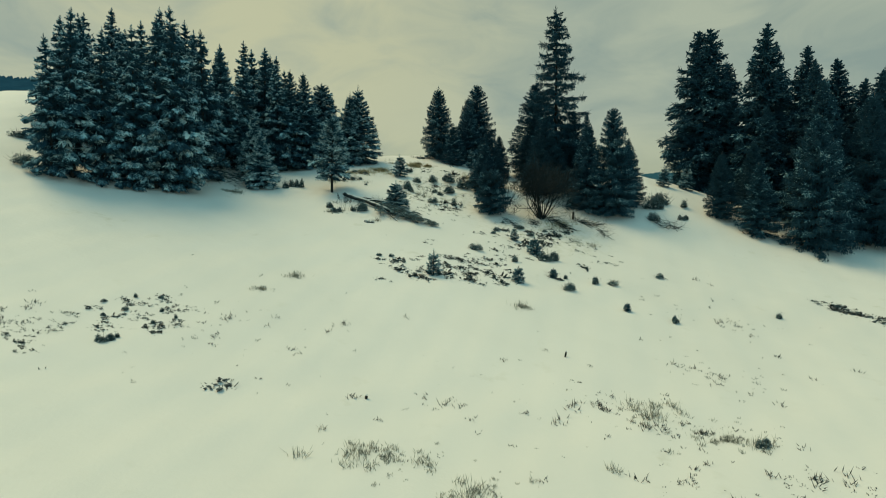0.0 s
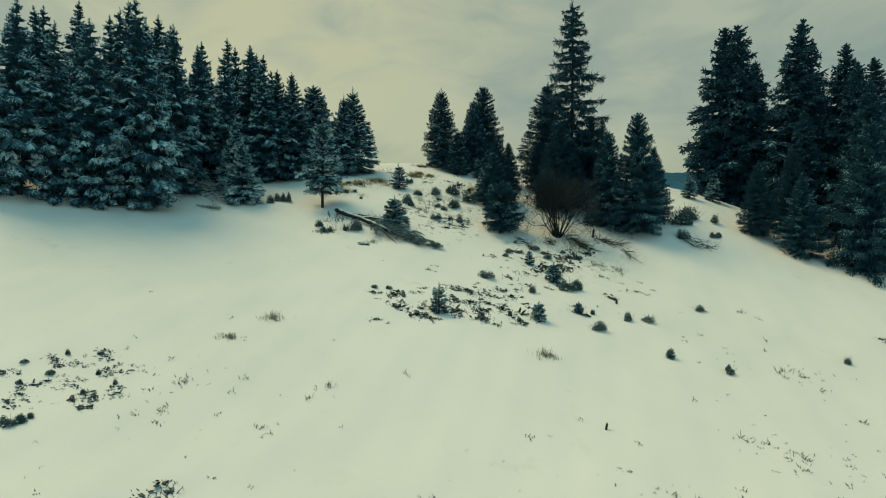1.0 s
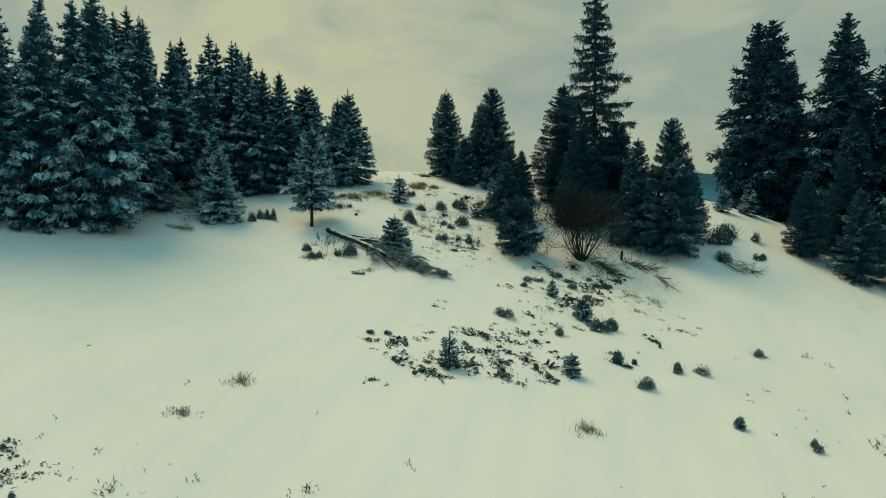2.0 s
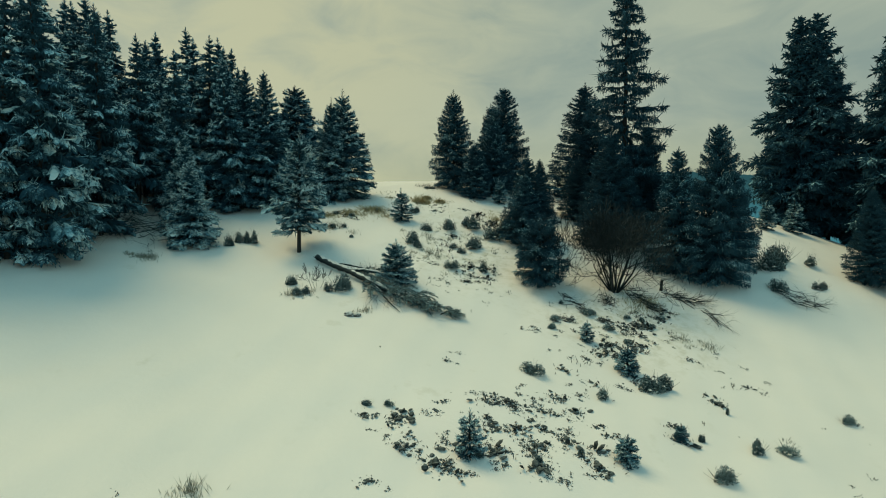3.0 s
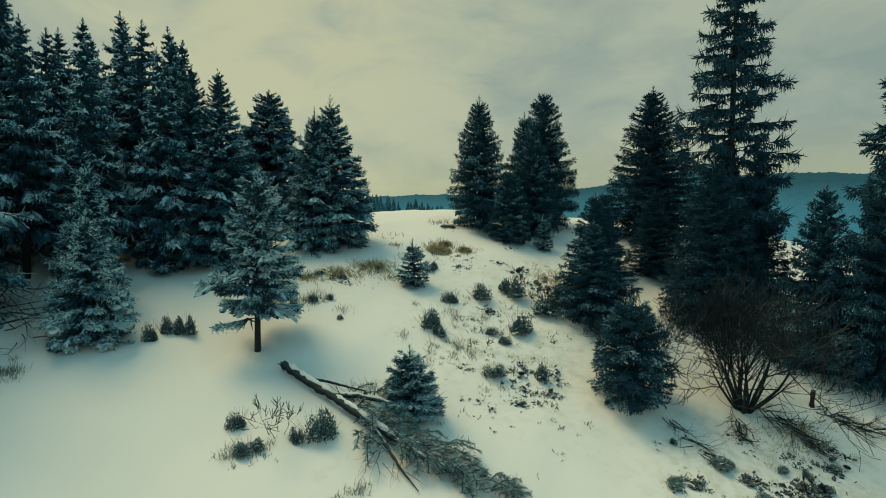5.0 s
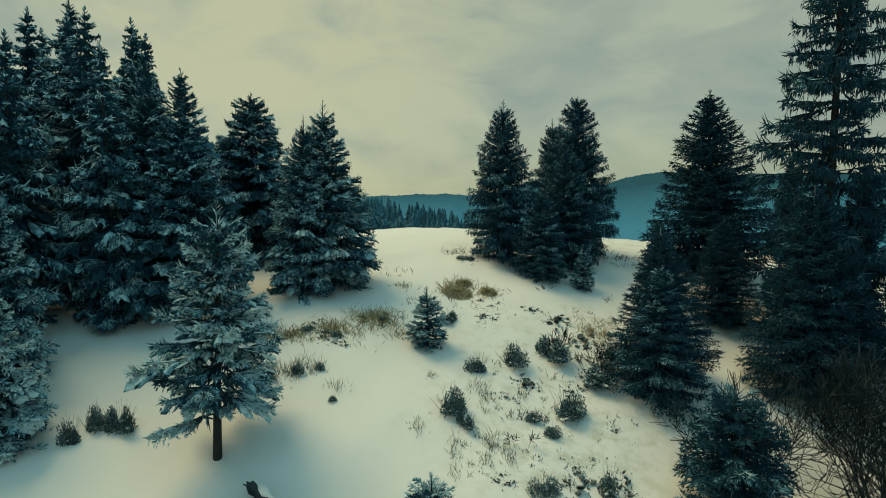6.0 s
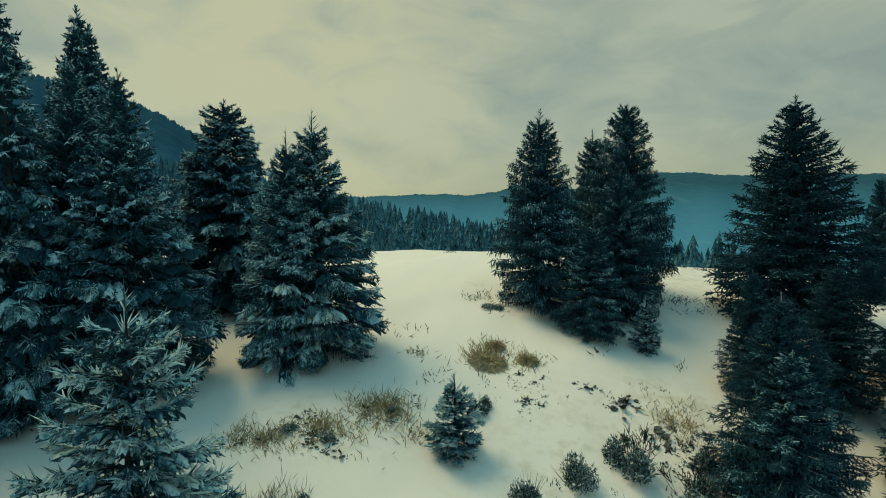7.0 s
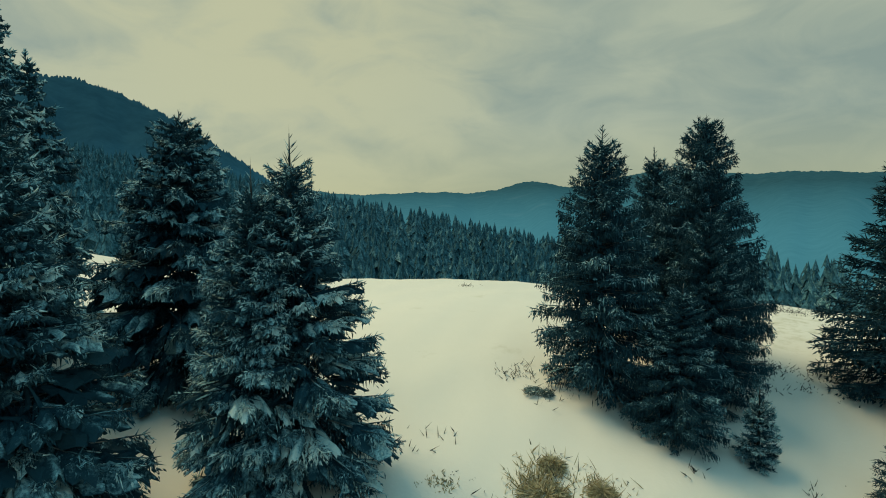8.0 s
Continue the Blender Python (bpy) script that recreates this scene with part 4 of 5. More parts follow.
for which, x, y, r, h, turn in (
        (2, 9.0, 48.5, 0.85, 0.95, 0), (0, 6.0, 47.4, 0.55, 0.60, 60), (1, 9.2, 42.4, 0.60, 0.60, 0), (2, 11.9, 44.6, 0.35, 0.65, 30), (0, 13.3, 44.9, 0.60, 0.45, 90),
        (1, 17.9, 47.8, 0.45, 0.45, 0), (2, 15.8, 38.8, 0.35, 0.55, 45), (0, 24.6, 41.8, 0.35, 0.50, 20), (1, 2.7, 48.3, 0.60, 0.60, 80), (2, 13.6, 23.9, 0.38, 0.40, 10),
        (0, -38.0, 52.4, 1.2, 0.8, 0), (1, -34.8, 47.9, 1.0, 0.9, 30), (2, -16.3, 27.6, 0.40, 0.45, 15)):
    shrub(which, x, y, r, h, turn, "small dark bush poking through the snow", "bushes in the pasture")


def branching(rng, start, direction, length, radius, depth, out, spread=0.55, lift=0.12, kids=(2, 4)):
    """Grows forking twigs; out collects (from, to, radius, radius, depth)."""
    steps, p, d = 3, np.array(start, float), np.array(direction, float)
    for i in range(steps):
        d = d + rng.normal(0, 0.13, 3) + np.array([0, 0, lift * 0.5])
        d /= np.linalg.norm(d)
        q = p + d * length / steps
        r0, r1 = radius * (1 - 0.2 * i), radius * (1 - 0.2 * (i + 1))
        out.append((p, q, r0, r1, depth))
        p = q
        if depth > 0 and i:
            for _ in range(rng.integers(*kids)):
                dd = d + rng.normal(0, spread, 3) + np.array([0, 0, lift])
                branching(rng, p, dd / np.linalg.norm(dd), length * rng.uniform(0.55, 0.75), r1 * 0.62, depth - 1, out, spread, lift, kids)


def rods(rows, sides):
    return sticks(np.array([r[0] for r in rows]), np.array([r[1] for r in rows]), np.array([r[2] for r in rows]), np.array([r[3] for r in rows]), sides)


def bare_tree(x, y, height, stems, seed, label, depth=3, girth=0.05):
    """A leafless many-stemmed shrub tree."""
    rng = np.random.default_rng(seed)
    rows = []
    for i in range(stems):
        a = 6.28 * i / stems + rng.uniform(-0.3, 0.3)
        lean = rng.uniform(0.05, 0.95)
        d = np.array([math.cos(a) * lean, math.sin(a) * lean, 1.0])
        branching(rng, (0.18 * math.cos(a), 0.18 * math.sin(a), -0.15), d / np.linalg.norm(d), height * rng.uniform(0.42, 0.55), girth * height / 6 * rng.uniform(0.7, 1.4), depth, rows, 0.58, 0.15)
    root = new("bare_tree")
    root.location = (x, y, at_ground(x, y))
    tagged(part("stem_clump", mesh_of("stem_clump", *rods([r for r in rows if r[4] >= depth - 1], 5), TWIG), root), kind="stuff")
    tagged(part("twig_crown", mesh_of("twig_crown", *rods([(r[0], r[1], max(r[2], 0.012), max(r[3], 0.010)) for r in rows if r[4] < depth - 1], 3), TWIG), root), kind="stuff")
    return tagged(root, label, "tree")


bare_tree(10.15, 59.75, 5.4, 19, 21, "leafless dark many-stemmed shrub tree below the tall spruce", 3, 0.075)
bare_tree(6.2, 60.2, 4.6, 5, 22, "thin leafless young tree beside a squat spruce")
bare_tree(-9.2, 54.6, 1.7, 4, 23, "leafless sapling in the snow beside the fallen tree", 2, 0.05)
bare_tree(1.0, 66.7, 1.5, 4, 24, "bare stalks rising from a frosted bush", 2, 0.05)
bare_tree(2.3, 65.6, 1.7, 5, 25, "bare stalks rising from a dark bush", 2, 0.05)
bare_tree(-1.5, 61.2, 0.9, 2, 26, "thin bare sapling on the slope", 2, 0.05)


def ragged_stem(line, radii, seed, steps=9):
    """A stem through the points of line, with knots and small bends."""
    rng = np.random.default_rng(seed)
    line = np.asarray(line)
    t = np.linspace(0, len(line) - 1, steps * (len(line) - 1) + 1)
    pts = np.stack([np.interp(t, np.arange(len(line)), line[:, k]) for k in range(3)], -1)
    r = np.interp(t, np.arange(len(line)), radii) * rng.uniform(0.82, 1.18, len(t))
    return pts + rng.normal(0, 0.12, pts.shape) * r[:, None], r


def needle_boughs(feet, ways, lengths, arch, per, rng):
    """Broken boughs: arched sticks with sagging needled twigs on both sides."""
    P, Q, A, B, W = [], [], [], [], []
    for foot, way, length in zip(feet, ways, lengths):
        flat = np.array([-way[1], way[0], 0.0])
        cut = np.linspace(0, 1, 5)
        pts = foot + way * (cut * length)[:, None] + np.array([0, 0, 1.0]) * (arch * length * np.sin(np.pi * cut * 0.85))[:, None] + rng.normal(0, 0.03, (5, 3))
        P += list(pts[:-1])
        Q += list(pts[1:])
        n = int(per * length)
        u = rng.uniform(0.12, 1.0, n)
        p = np.stack([np.interp(u, cut, pts[:, k]) for k in range(3)], -1)
        d = way * rng.uniform(0.2, 0.9, n)[:, None] + flat * (rng.choice([-1.0, 1.0], n) * rng.uniform(0.3, 1.1, n))[:, None] + np.array([0, 0, 1.0]) * rng.normal(-0.12, 0.35, n)[:, None]
        A.append(p)
        B.append(norm(d) * (rng.uniform(0.10, 0.34, n) * (1.15 - 0.5 * u))[:, None])
        W.append(rng.uniform(0.006, 0.019, n))
    wood = sticks(np.array(P), np.array(Q), np.full(len(P), 0.020), np.full(len(P), 0.014), 4)
    return wood, spindles(np.concatenate(A), np.concatenate(B), np.concatenate(W), rng)


def fallen_tree():
    """A broken-off trunk lying down the slope, forked, with its brushy top."""
    rng = np.random.default_rng(31)
    root = new("fallen_tree")
    x0, y0 = -9.75, 58.0
    root.location = (x0, y0, at_ground(x0, y0))

    def spot(x, y, up):
        return np.array([x - x0, y - y0, at_ground(x, y) - at_ground(x0, y0) + up])

    main = [spot(-9.9, 58.15, 0.30), spot(-8.7, 57.2, 0.34), spot(-7.5, 56.25, 0.36), spot(-6.2, 55.25, 0.36), spot(-5.0, 54.45, 0.34), spot(-3.9, 53.75, 0.26), spot(-2.6, 53.2, 0.15)]
    fork = [spot(-7.45, 56.25, 0.42), spot(-6.6, 56.1, 0.58), spot(-5.7, 55.95, 0.60), spot(-4.9, 55.85, 0.50)]
    upper = [spot(-8.8, 57.25, 0.40), spot(-8.0, 57.05, 0.46), spot(-7.1, 56.75, 0.48), spot(-6.3, 56.6, 0.44)]
    low = [spot(-6.0, 55.1, 0.34), spot(-5.3, 54.2, 0.26), spot(-4.7, 53.3, 0.18), spot(-4.1, 52.6, 0.10)]
    pts, r = ragged_stem(main, [0.17, 0.165, 0.15, 0.125, 0.09, 0.06, 0.02], 1)
    part("trunk", mesh_of("trunk", *tube(pts, r, 9), TWIG, smooth_faces=True), root, "dark broken trunk")
    for k, (line, radii) in enumerate(((fork, [0.09, 0.08, 0.06, 0.03]), (upper, [0.06, 0.055, 0.04, 0.02]), (low, [0.07, 0.055, 0.04, 0.015]))):
        pts, r = ragged_stem(line, radii, 2 + k)
        part("bough", mesh_of("bough", *tube(pts, r, 7), TWIG, smooth_faces=True), root)
    # snow lies in broken ridges on the upper side
    for k, (line, w, h) in enumerate(((main[:3], 0.125, 0.16), (main[2:5], 0.105, 0.125), (main[4:6], 0.06, 0.07), (fork, 0.065, 0.065), (low[:2], 0.045, 0.045))):
        line = [q + np.array([0.02, 0.05, h]) for q in line]
        pts, r = ragged_stem(line, [w] * len(line), 9 + k)
        gone = np.random.default_rng(20 + k).uniform(0, 1, len(r)) < 0.14
        r = r * np.where(gone, 0.45, 1.0) * np.clip(np.minimum(np.arange(len(r)), np.arange(len(r))[::-1]) / 3 + 0.25, 0, 1)
        part("snow_cap", mesh_of("snow_cap", *tube(pts, r, 8), SNOW, smooth_faces=True), root, "ridge of snow lying on the wood")
    # splintered butt
    for k in range(5):
        d = norm(np.array([[-0.8 + rng.normal(0, 0.2), 0.6 + rng.normal(0, 0.2), rng.uniform(0.0, 0.5)]]))
        p = (main[0] + rng.normal(0, 0.07, 3))[None]
        part("splinter", mesh_of("splinter", *sticks(p, p + d * rng.uniform(0.10, 0.26), 0.05, 0.015, 4), TWIG), root)
    feet, ways, lengths = [], [], []
    for k in range(84):
        u = rng.uniform(0.0, 1.0)
        turn = math.atan2(-0.78, 1.0) + rng.choice([-1, 1]) * rng.uniform(0.1, 0.95)
        feet.append(spot(-6.6 + 4.4 * u + rng.normal(0, 0.15), 55.5 - 2.45 * u + rng.normal(0, 0.34), rng.uniform(0.02, 0.45)))
        ways.append(np.array([math.cos(turn), math.sin(turn), rng.uniform(-0.32, 0.02)]))
        lengths.append(rng.uniform(0.7, 1.7) * (1.1 - 0.4 * u))
    for k in range(22):
        turn = rng.uniform(-0.5, 0.9)
        feet.append(spot(-7.2 + 2.6 * rng.uniform(0, 1), 56.55 + rng.normal(0, 0.22), rng.uniform(0.05, 0.3)))
        ways.append(np.array([math.cos(turn), math.sin(turn), rng.uniform(-0.1, 0.25)]))
        lengths.append(rng.uniform(0.7, 1.4))
    for k in range(24):
        u = rng.uniform(0, 1)
        turn = rng.uniform(-1.1, 0.7)
        feet.append(spot(-3.3 + 2.4 * u, 53.7 - 0.55 * u + rng.normal(0, 0.22), rng.uniform(0.0, 0.2)))
        ways.append(np.array([math.cos(turn), math.sin(turn), rng.uniform(-0.15, 0.15)]))
        lengths.append(rng.uniform(0.4, 0.9))
    wood, needles = needle_boughs(feet, ways, lengths, 0.20, 95, rng)
    tagged(part("brushwood", mesh_of("brushwood", *wood, TWIG), root, "dark brush of broken branches"), kind="stuff")
    tagged(part("dead_foliage", mesh_of("dead_foliage", *needles, SHRUB), root, "frosted dark needle sprays"), kind="stuff")
    rows = []
    for i in range(26):
        d = np.array([rng.uniform(-0.9, 0.5), rng.uniform(-0.2, 0.6), rng.uniform(0.3, 0.8)])
        branching(rng, spot(-6.2 + rng.normal(0, 0.6), 56.5 + rng.normal(0, 0.25), 0.1), d / np.linalg.norm(d), rng.uniform(0.4, 0.9), 0.014, 1, rows, 0.4, 0.02, (1, 3))
    for i in range(16):
        d = np.array([rng.uniform(-0.3, 0.5), rng.uniform(-1.0, -0.5), rng.uniform(-0.3, 0.1)])
        branching(rng, spot(-5.0 + rng.normal(0, 0.6), 53.7 + rng.normal(0, 0.3), 0.2), d / np.linalg.norm(d), rng.uniform(0.5, 1.0), 0.016, 1, rows, 0.4, -0.1, (1, 3))
    tagged(part("bare_twigs", mesh_of("bare_twigs", *rods(rows, 3), TWIG), root), kind="stuff")
    tagged(root, "fallen forked tree with snow along its trunk and a brushy top", "dead tree")


fallen_tree()


def deadwood(x0, y0, x1, y1, n, length, seed, label, wide=0.35, high=0.3):
    """Cut or broken branches lying in a heap."""
    rng = np.random.default_rng(seed)
    rows = []
    base = at_ground(x0, y0)
    along = np.array([x1 - x0, y1 - y0])
    along = along / np.linalg.norm(along)
    for i in range(n):
        t = rng.uniform(0, 1)
        x, y = x0 + (x1 - x0) * t + rng.normal(0, wide), y0 + (y1 - y0) * t + rng.normal(0, wide)
        d = np.array([along[0] + rng.normal(0, 0.55), along[1] + rng.normal(0, 0.55), 0.0])
        e = 0.6
        d[2] = (at_ground(x + d[0] * e, y + d[1] * e) - at_ground(x, y)) / e + rng.uniform(-0.05, 0.25)
        branching(rng, (x - x0, y - y0, at_ground(x, y) - base + rng.uniform(0.02, high)), d / np.linalg.norm(d), length * rng.uniform(0.35, 1.1), 0.026, 2, rows, 0.6, 0.0, (1, 3))
    root = new("deadwood", mesh_of("deadwood", *rods(rows, 4), TWIG))
    root.location = (x0, y0, base)
    return tagged(root, label, "deadwood", kind="stuff")


deadwood(13.4, 59.7, 15.6, 59.1, 34, 1.2, 51, "snow-dusted heap of broken branches on the slope", 0.22, 0.22)
deadwood(15.3, 58.8, 16.0, 56.8, 13, 1.3, 52, "few dead branches trailing downhill in the snow", 0.12, 0.12)
deadwood(10.9, 59.6, 11.8, 57.9, 40, 1.2, 53, "dead branches at the foot of a bare shrub tree", 0.22, 0.32)
deadwood(9.5, 59.0, 9.2, 57.6, 24, 0.8, 56, "dark broken sticks below a bare shrub tree", 0.12, 0.16)
deadwood(6.3, 58.4, 6.8, 56.4, 20, 0.8, 57, "dark sticks strewn below a squat spruce", 0.16, 0.12)
deadwood(-24.6, 60.4, -21.4, 59.2, 60, 2.0, 54, "dark heap of fallen branches at the grove's edge", 0.7, 0.9)
deadwood(22.0, 60.8, 23.6, 59.6, 26, 1.4, 55, "snow-dusted heap of twigs beside a spruce", 0.35, 0.4)


def stump(x, y, r, h, label, lean=(0.0, 0.0)):
    rng = np.random.default_rng(int(abs(x * 97 + y * 13)))
    zs = np.linspace(-0.25, h, 6)
    pts = np.stack([lean[0] * zs, lean[1] * zs, zs], -1)
    root = new("tree_stump")
    root.location = (x, y, at_ground(x, y))
    part("wood", mesh_of("wood", *tube(pts, r * np.array([1.5, 1.25, 1.05, 1.0, 0.96, 0.85]) * rng.uniform(0.9, 1.1, 6), 9), DEADWOOD, smooth_faces=True), root)
    cap = np.array([[lean[0] * h, lean[1] * h, h - 0.01], [lean[0] * h, lean[1] * h, h + 0.04], [lean[0] * h, lean[1] * h, h + 0.07]])
    part("snow_cap", mesh_of("snow_cap", *tube(cap, [r * 0.9, r * 0.75, r * 0.3], 9), SNOW, smooth_faces=True), root, "cap of snow")
    return tagged(root, label, "stump")


stump(13.55, 60.3, 0.10, 0.75, "slim dark broken stump standing in the snow", (0.08, 0.0))
stump(6.85, 32.0, 0.05, 0.30, "small dark stub poking out of the snow", (0.2, 0.1))
stump(-3.5, 25.9, 0.07, 0.14, "small dark stub poking out of the snow", (0.1, 0.0))


def boulder(x, y, r, seed, label):
    rng = np.random.default_rng(seed)
    bm = bmesh.new()
    bmesh.ops.create_icosphere(bm, subdivisions=3, radius=r)
    for v in bm.verts:
        k = 1 + 0.28 * noise.noise(v.co * (1.6 / r) + Vector((seed, 0, 0))) + 0.10 * noise.noise(v.co * (4.5 / r))
        v.co = Vector((v.co.x * 1.25 * k, v.co.y * k, v.co.z * 0.7 * k))
    me = bpy.data.meshes.new("boulder")
    bm.to_mesh(me)
    bm.free()
    me.materials.append(STONE)
    ob = new("boulder", me)
    ob.location = (x, y, at_ground(x, y) + 0.12 * r)
    return tagged(ob, label, "stone")


for which, x, y, r, h, turn in (
        (3, -17.8, 30.0, 0.30, 0.20, 0), (4, -16.0, 28.1, 0.26, 0.26, 40), (3, -17.4, 32.5, 0.28, 0.28, 90), (4, -16.2, 33.0, 0.36, 0.20, 10), (3, -15.5, 31.6, 0.22, 0.28, 200),
        (4, -9.9, 63.8, 0.55, 0.42, 30), (3, -10.8, 63.3, 0.50, 0.36, 80), (4, -9.1, 64.2, 0.42, 0.34, 140), (3, -8.3, 62.4, 0.35, 0.25, 10),
        (4, -17.1, 30.9, 0.36, 0.24, 130), (3, -14.5, 31.1, 0.28, 0.24, 60), (4, -15.2, 30.0, 0.28, 0.26, 170), (3, -18.5, 31.3, 0.36, 0.18, 20), (4, -4.9, 44.3, 0.5, 0.26, 0),
        (3, -4.0, 44.5, 0.5, 0.26, 80), (4, 2.0, 42.1, 0.34, 0.30, 30), (3, 3.8, 42.8, 0.34, 0.36, 110), (4, 9.6, 45.0, 0.36, 0.40, 10), (3, 11.9, 47.4, 0.28, 0.45, 50),
        (3, 5.1, 54.8, 0.95, 0.34, 15), (4, 7.4, 56.0, 1.1, 0.42, 70), (3, 4.7, 53.7, 0.7, 0.30, 200), (4, 8.3, 54.6, 0.95, 0.36, 120), (3, 10.8, 56.2, 0.55, 0.30, 40),
        (4, 12.2, 56.7, 0.7, 0.28, 90), (3, 9.9, 56.3, 0.65, 0.30, 10), (4, 11.2, 55.6, 0.5, 0.30, 150), (3, 5.9, 57.0, 0.5, 0.26, 60), (4, 9.0, 53.3, 0.6, 0.30, 300),
        (3, -3.1, 76.2, 0.9, 0.22, 20), (4, -2.6, 76.0, 0.6, 0.30, 90), (3, -10.2, 66.9, 0.7, 0.30, 10), (4, -8.9, 66.5, 0.6, 0.28, 70), (3, -7.0, 67.9, 0.5, 0.26, 140),
        (4, 30.9, 44.9, 0.55, 0.26, 0), (3, 31.6, 43.6, 0.5, 0.24, 60), (4, -0.3, 42.0, 0.42, 0.28, 20)):
    shrub(which, x, y, 0.52 * r, h, turn, "low dark cushion of heather flecked with snow", "heather cushions")


boulder(-6.85, 51.8, 0.24, 3, "dark stone capped with snow")
boulder(-6.45, 51.9, 0.20, 4, "dark stone capped with snow")


def tufts(name, label, category, mat, spots, height, blades, width, seed, flat=0.5, clump=0.12):
    """Grass or litter: many thin blades in clumps scattered over patches (x, y, rx, ry, clumps)."""
    rng = np.random.default_rng(seed)
    P, D, W = [], [], []
    for cx, cy, rx, ry, n in spots:
        a, r = rng.uniform(0, 6.2832, n), np.abs(rng.normal(0, 0.62, n))
        x, y = cx + rx * r * np.cos(a), cy + ry * r * np.sin(a)
        size = np.clip(rng.lognormal(-0.45, 0.65, n), 0.2, 2.4)
        k = (rng.uniform(0.5, 1.0, n) * blades * np.clip(size, 0.4, 1.8)).astype(int) + 2
        i = np.repeat(np.arange(n), k)
        m = len(i)
        px, py = x[i] + rng.normal(0, clump, m) * size[i], y[i] + rng.normal(0, clump, m) * size[i]
        P.append(np.stack([px, py, ground(px, py) - 0.03], -1))
        d = norm(np.stack([rng.normal(0, flat, m), rng.normal(0, flat, m), np.ones(m)], -1))
        D.append(d * (height * size[i] * rng.uniform(0.5, 1.2, m))[:, None])
        W.append(width * rng.uniform(0.7, 1.3, m))
    verts, tris = spindles(np.concatenate(P), np.concatenate(D), np.concatenate(W), rng, 0.3)
    return tagged(new(name, mesh_of(name, verts, tris, mat)), label, category, kind="stuff")


def lumps(name, label, category, mat, spots, size, seed):
    """Low knobbly cushions of heather and clods, in loose patches (x, y, rx, ry, clumps)."""
    rng = np.random.default_rng(seed)
    P, D, W, T, V, R3 = [], [], [], [], [], []
    for cx, cy, rx, ry, n in spots:
        c = max(3, n // 4)
        a, r = rng.uniform(0, 6.2832, c), 1.05 * np.sqrt(rng.uniform(0, 1, c))
        nest = rng.integers(0, c, n)
        x, y = cx + rx * (r * np.cos(a))[nest] + rng.normal(0, 0.22, n), cy + ry * (r * np.sin(a))[nest] + rng.normal(0, 0.16, n)
        big = size * np.clip(rng.lognormal(-0.2, 0.6, n), 0.3, 2.6)
        i = np.repeat(np.arange(n), 8)
        m = len(i)
        px, py = x[i] + rng.normal(0, 0.7, m) * big[i], y[i] + rng.normal(0, 0.7, m) * big[i]
        P.append(np.stack([px, py, ground(px, py) + big[i] * rng.uniform(-0.25, 0.25, m)], -1))
        D.append(norm(np.stack([rng.normal(0, 1, m), rng.normal(0, 1, m), rng.normal(0.2, 0.4, m)], -1)) * (big[i] * rng.uniform(0.6, 1.5, m))[:, None])
        W.append(big[i] * rng.uniform(0.25, 0.55, m))
        k = np.repeat(i, 2)
        tx, ty = x[k] + rng.normal(0, 0.9, len(k)) * big[k] * 1.4, y[k] + rng.normal(0, 0.8, len(k)) * big[k]
        T.append(np.stack([tx, ty, ground(tx, ty) - 0.02], -1))
        V.append(norm(np.stack([rng.normal(0, 0.9, len(k)), rng.normal(0, 0.9, len(k)), np.ones(len(k))], -1)) * (big[k] * rng.uniform(0.3, 0.85, len(k)))[:, None])
        R3.append(rng.uniform(0.012, 0.026, len(k)))
    verts, tris = joined([loaves(np.concatenate(P), np.concatenate(D), np.concatenate(W)), spindles(np.concatenate(T), np.concatenate(V), np.concatenate(R3), rng)])
    return tagged(new(name, mesh_of(name, verts, tris, mat)), label, category, kind="stuff")


lumps("heather", "dark patches of heather and litter showing through the snow", "heather", DEBRIS,
      [(0.2, 42.8, 4.4, 1.7, 75), (2.4, 44.3, 3.6, 2.4, 60), (-4.3, 43.8, 0.9, 0.25, 10), (-3.9, 39.9, 0.6, 0.2, 5),
       (30.5, 45.0, 1.0, 0.7, 34), (31.6, 43.9, 1.1, 0.8, 34), (32.6, 42.7, 0.9, 0.8, 22), (8.0, 54.6, 4.2, 2.8, 74), (11.5, 57.0, 2.8, 1.8, 40), (5.6, 50.5, 3.0, 3.4, 44), (9.5, 47.0, 3.2, 3.4, 24), (0.2, 61.5, 3.2, 4.5, 34), (2.8, 68.6, 1.8, 2.0, 18), (-9.7, 25.6, 0.6, 0.4, 7)], 0.125, 61)
lumps("heather", "finely scattered specks of heather in the pasture snow", "heather", DEBRIS,
      [(-16.2, 31.2, 2.6, 2.4, 130), (-15.2, 30.4, 1.2, 1.4, 40), (-19.3, 27.5, 2.0, 2.4, 50), (2.0, 46.5, 5.0, 3.0, 70), (0.2, 42.8, 4.6, 1.9, 120), (2.4, 44.3, 3.8, 2.4, 110), (8.0, 54.6, 4.2, 2.8, 80), (5.6, 50.5, 3.0, 3.4, 60), (11.0, 52.0, 5.0, 3.5, 60), (-1.0, 60.5, 3.5, 4.5, 90), (2.2, 66.8, 2.0, 2.6, 70),
       (-9.6, 66.7, 2.4, 0.9, 60), (-6.8, 68.0, 1.2, 0.9, 30), (-3.0, 70.0, 3.0, 1.6, 40)], 0.062, 66)
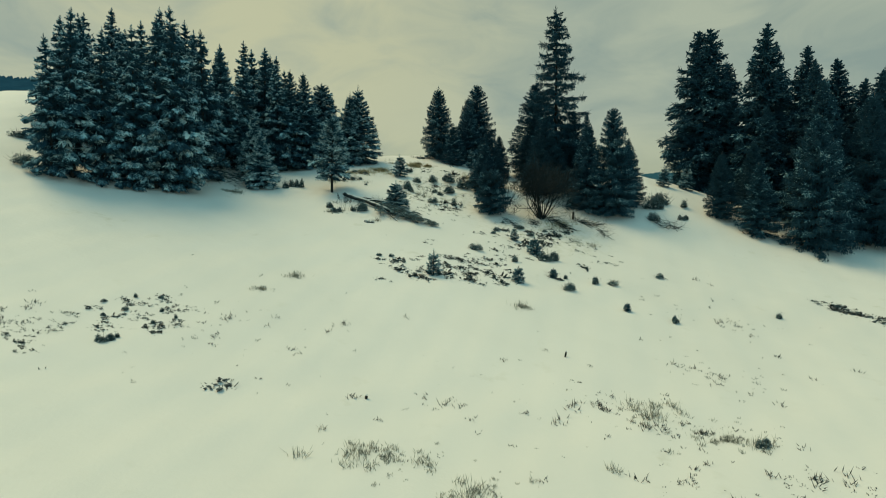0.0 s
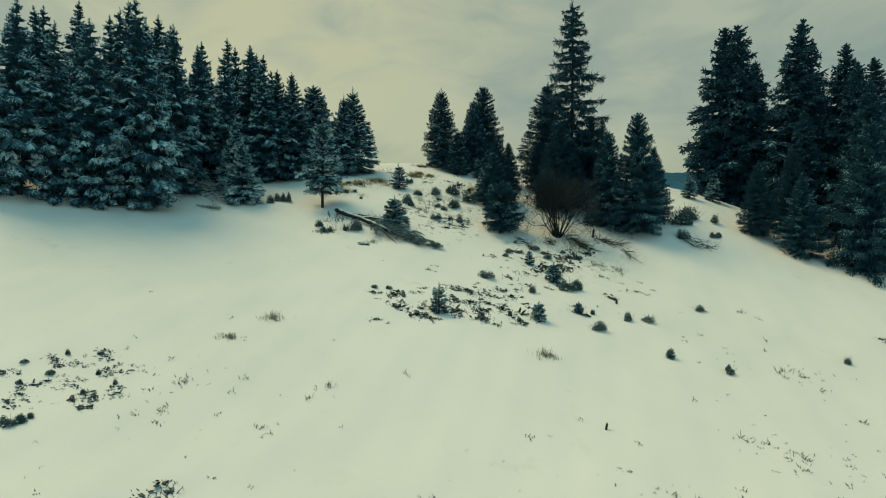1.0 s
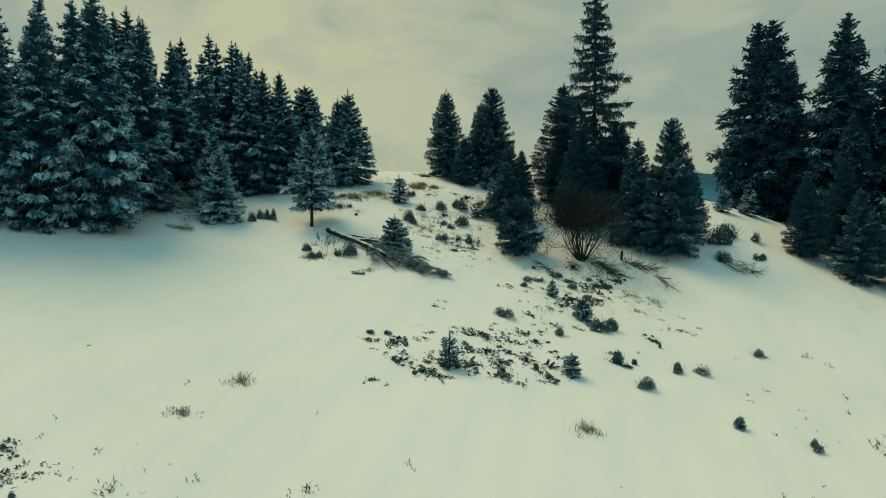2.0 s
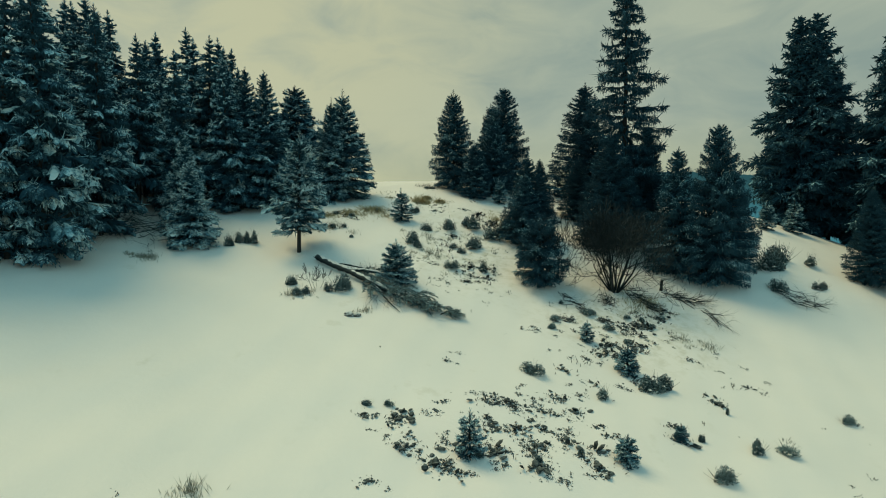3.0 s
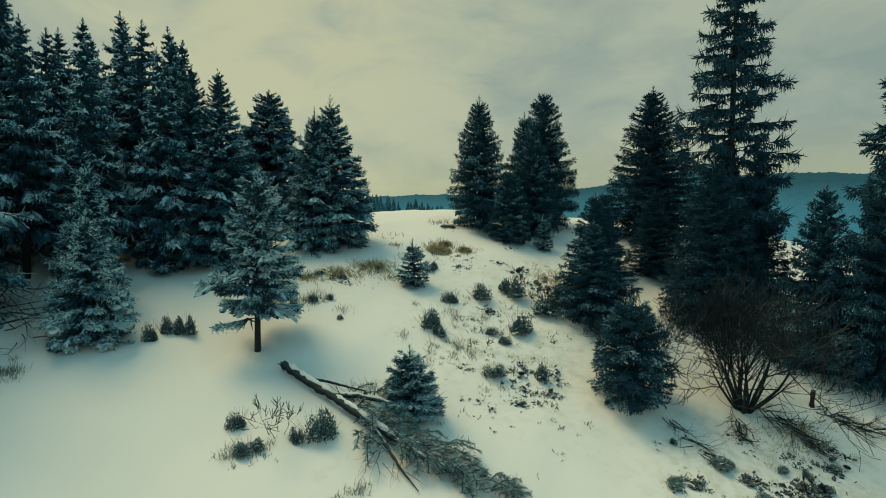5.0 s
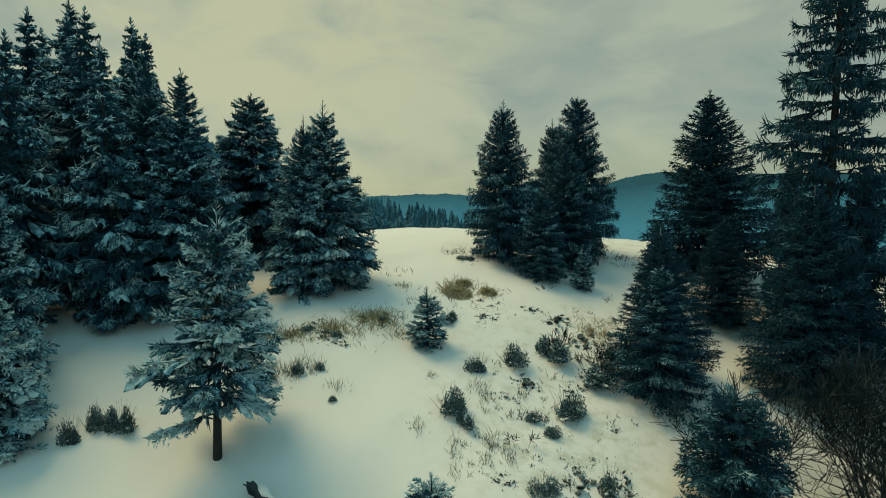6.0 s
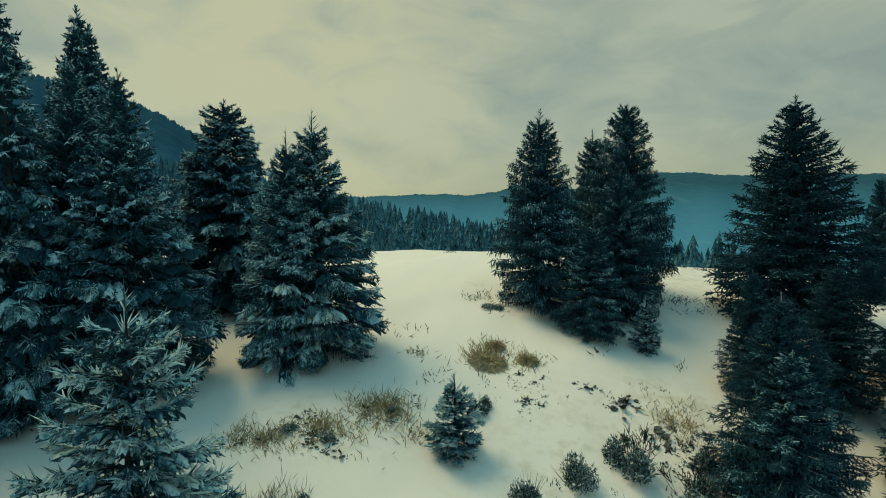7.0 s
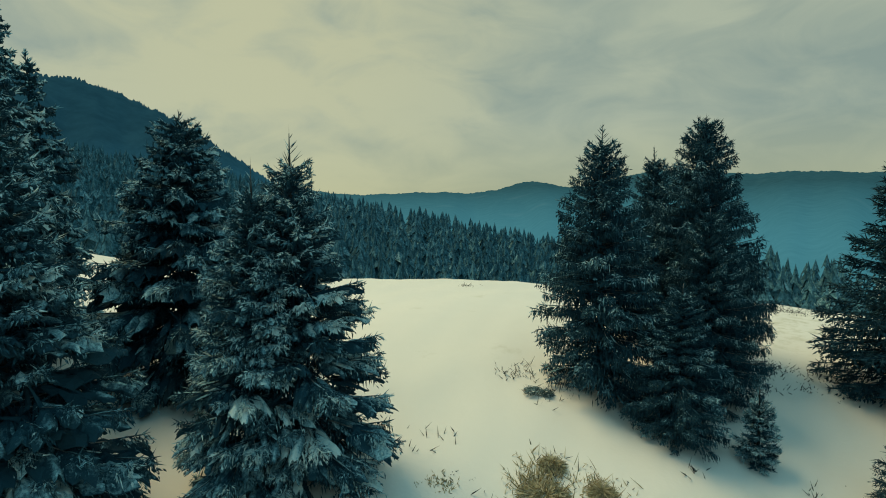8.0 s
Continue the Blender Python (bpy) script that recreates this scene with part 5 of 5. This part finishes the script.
tufts("stubble", "sparse dark stalks scattered over the snow", "stubble", DEBRIS,
      [(-20.3, 27.8, 2.2, 1.8, 46), (7.5, 27.0, 3.2, 2.6, 70), (11.5, 25.0, 3.0, 1.6, 80), (14.5, 21.5, 4.5, 2.5, 60), (9.0, 21.0, 3.0, 1.6, 30), (0.0, 60.0, 4.0, 7.0, 110), (-6, 33, 14, 8, 22), (13, 50, 10, 6, 34), (15, 31, 7, 4, 60), (0, 26, 14, 8, 70), (-12, 30, 10, 8, 60), (20, 40, 9, 7, 60), (3, 68, 4, 4, 40)],
      0.17, 7, 0.018, 62, 0.7, 0.09)
tufts("dull_grass", "faint frozen grass tufts in the snow", "grass", DULL_GRASS,
      [(-2.2, 21.5, 1.7, 1.7, 60), (1.6, 19.8, 2.0, 1.4, 30), (9.2, 26.2, 3.2, 2.4, 46), (12.2, 24.4, 2.0, 1.2, 34), (5.3, 38.2, 0.8, 0.35, 18), (-11.5, 36.2, 0.8, 0.35, 18), (-10.0, 38.7, 0.6, 0.3, 12),
       (-10.3, 63.8, 1.5, 0.9, 40), (-11.9, 63.4, 0.9, 0.8, 20), (-10.2, 53.4, 0.9, 0.5, 22), (-20.3, 56.4, 1.2, 0.7, 40), (13.0, 54.0, 1.6, 1.2, 14), (-2.6, 61.0, 3.6, 5.0, 60), (-6.0, 52.5, 0.8, 0.3, 10)],
      0.23, 26, 0.011, 63, 0.45, 0.11)
tufts("straw_grass", "tan dry grass standing through the thin snow", "grass", STRAW,
      [(-10.9, 66.6, 1.4, 0.6, 34), (-9.2, 67.1, 1.3, 0.6, 26), (-7.2, 68.2, 1.0, 0.8, 28), (-3.6, 71.6, 0.42, 0.3, 46), (-3.2, 72.4, 0.25, 0.2, 10), (-1.9, 71.6, 0.35, 0.25, 8), (-6.4, 71.4, 0.7, 0.4, 8), (3.0, 69.0, 1.6, 1.8, 30), (-1.8, 72.0, 0.4, 0.3, 10), (-5.9, 67.2, 1.4, 0.7, 16), (12.0, 58.6, 2.6, 2.2, 40)],
      0.21, 34, 0.016, 64, 0.8, 0.20)
tufts("crest_litter", "dark twigs and stalks on the snowy crest", "litter", DEBRIS,
      [(-3.4, 77.6, 0.6, 0.5, 14), (-2.6, 76.0, 0.5, 0.3, 8), (-3.0, 72.3, 0.5, 0.2, 6), (-5.6, 70.4, 2.0, 1.4, 16), (-2.6, 69.9, 1.6, 1.2, 12), (-4.5, 95.0, 0.9, 0.5, 10), (7.5, 80.0, 3.0, 3.0, 60), (16.0, 92.0, 6.0, 4.0, 90)],
      0.20, 9, 0.016, 65, 1.0, 0.2)


def tussock(x, y, r, h, seed, label):
    """A mound of long dry grass whose blades bend over and hang outward."""
    rng = np.random.default_rng(seed)
    n = 1500
    a, q = rng.uniform(0, 6.2832, n), np.sqrt(rng.uniform(0, 1, n))
    dome = h * (1 - 0.85 * q ** 2) * rng.uniform(0.75, 1.1, n)
    p = np.stack([r * q * np.cos(a), 0.8 * r * q * np.sin(a), dome - 0.06], -1)
    p[:, 2] += ground(x + p[:, 0], y + p[:, 1]) - at_ground(x, y)
    d = np.stack([np.cos(a) + rng.normal(0, 0.3, n), np.sin(a) + rng.normal(0, 0.3, n), 0.5 - 1.1 * q + rng.normal(0, 0.25, n)], -1)
    ob = new("grass_tussock", mesh_of("grass_tussock", *spindles(p, norm(d) * rng.uniform(0.14, 0.34, n)[:, None], rng.uniform(0.008, 0.018, n), rng), STRAW))
    ob.location = (x, y, at_ground(x, y))
    return tagged(ob, label, "grass", "tussocks on the crest")


tussock(-3.5, 71.3, 0.85, 0.24, 71, "large tan tussock of dry grass bare of snow")
tussock(-3.05, 72.6, 0.30, 0.20, 72, "small tan tussock of dry grass in the snow")
tussock(-1.85, 71.6, 0.32, 0.22, 73, "small tan tussock of dry grass in the snow")
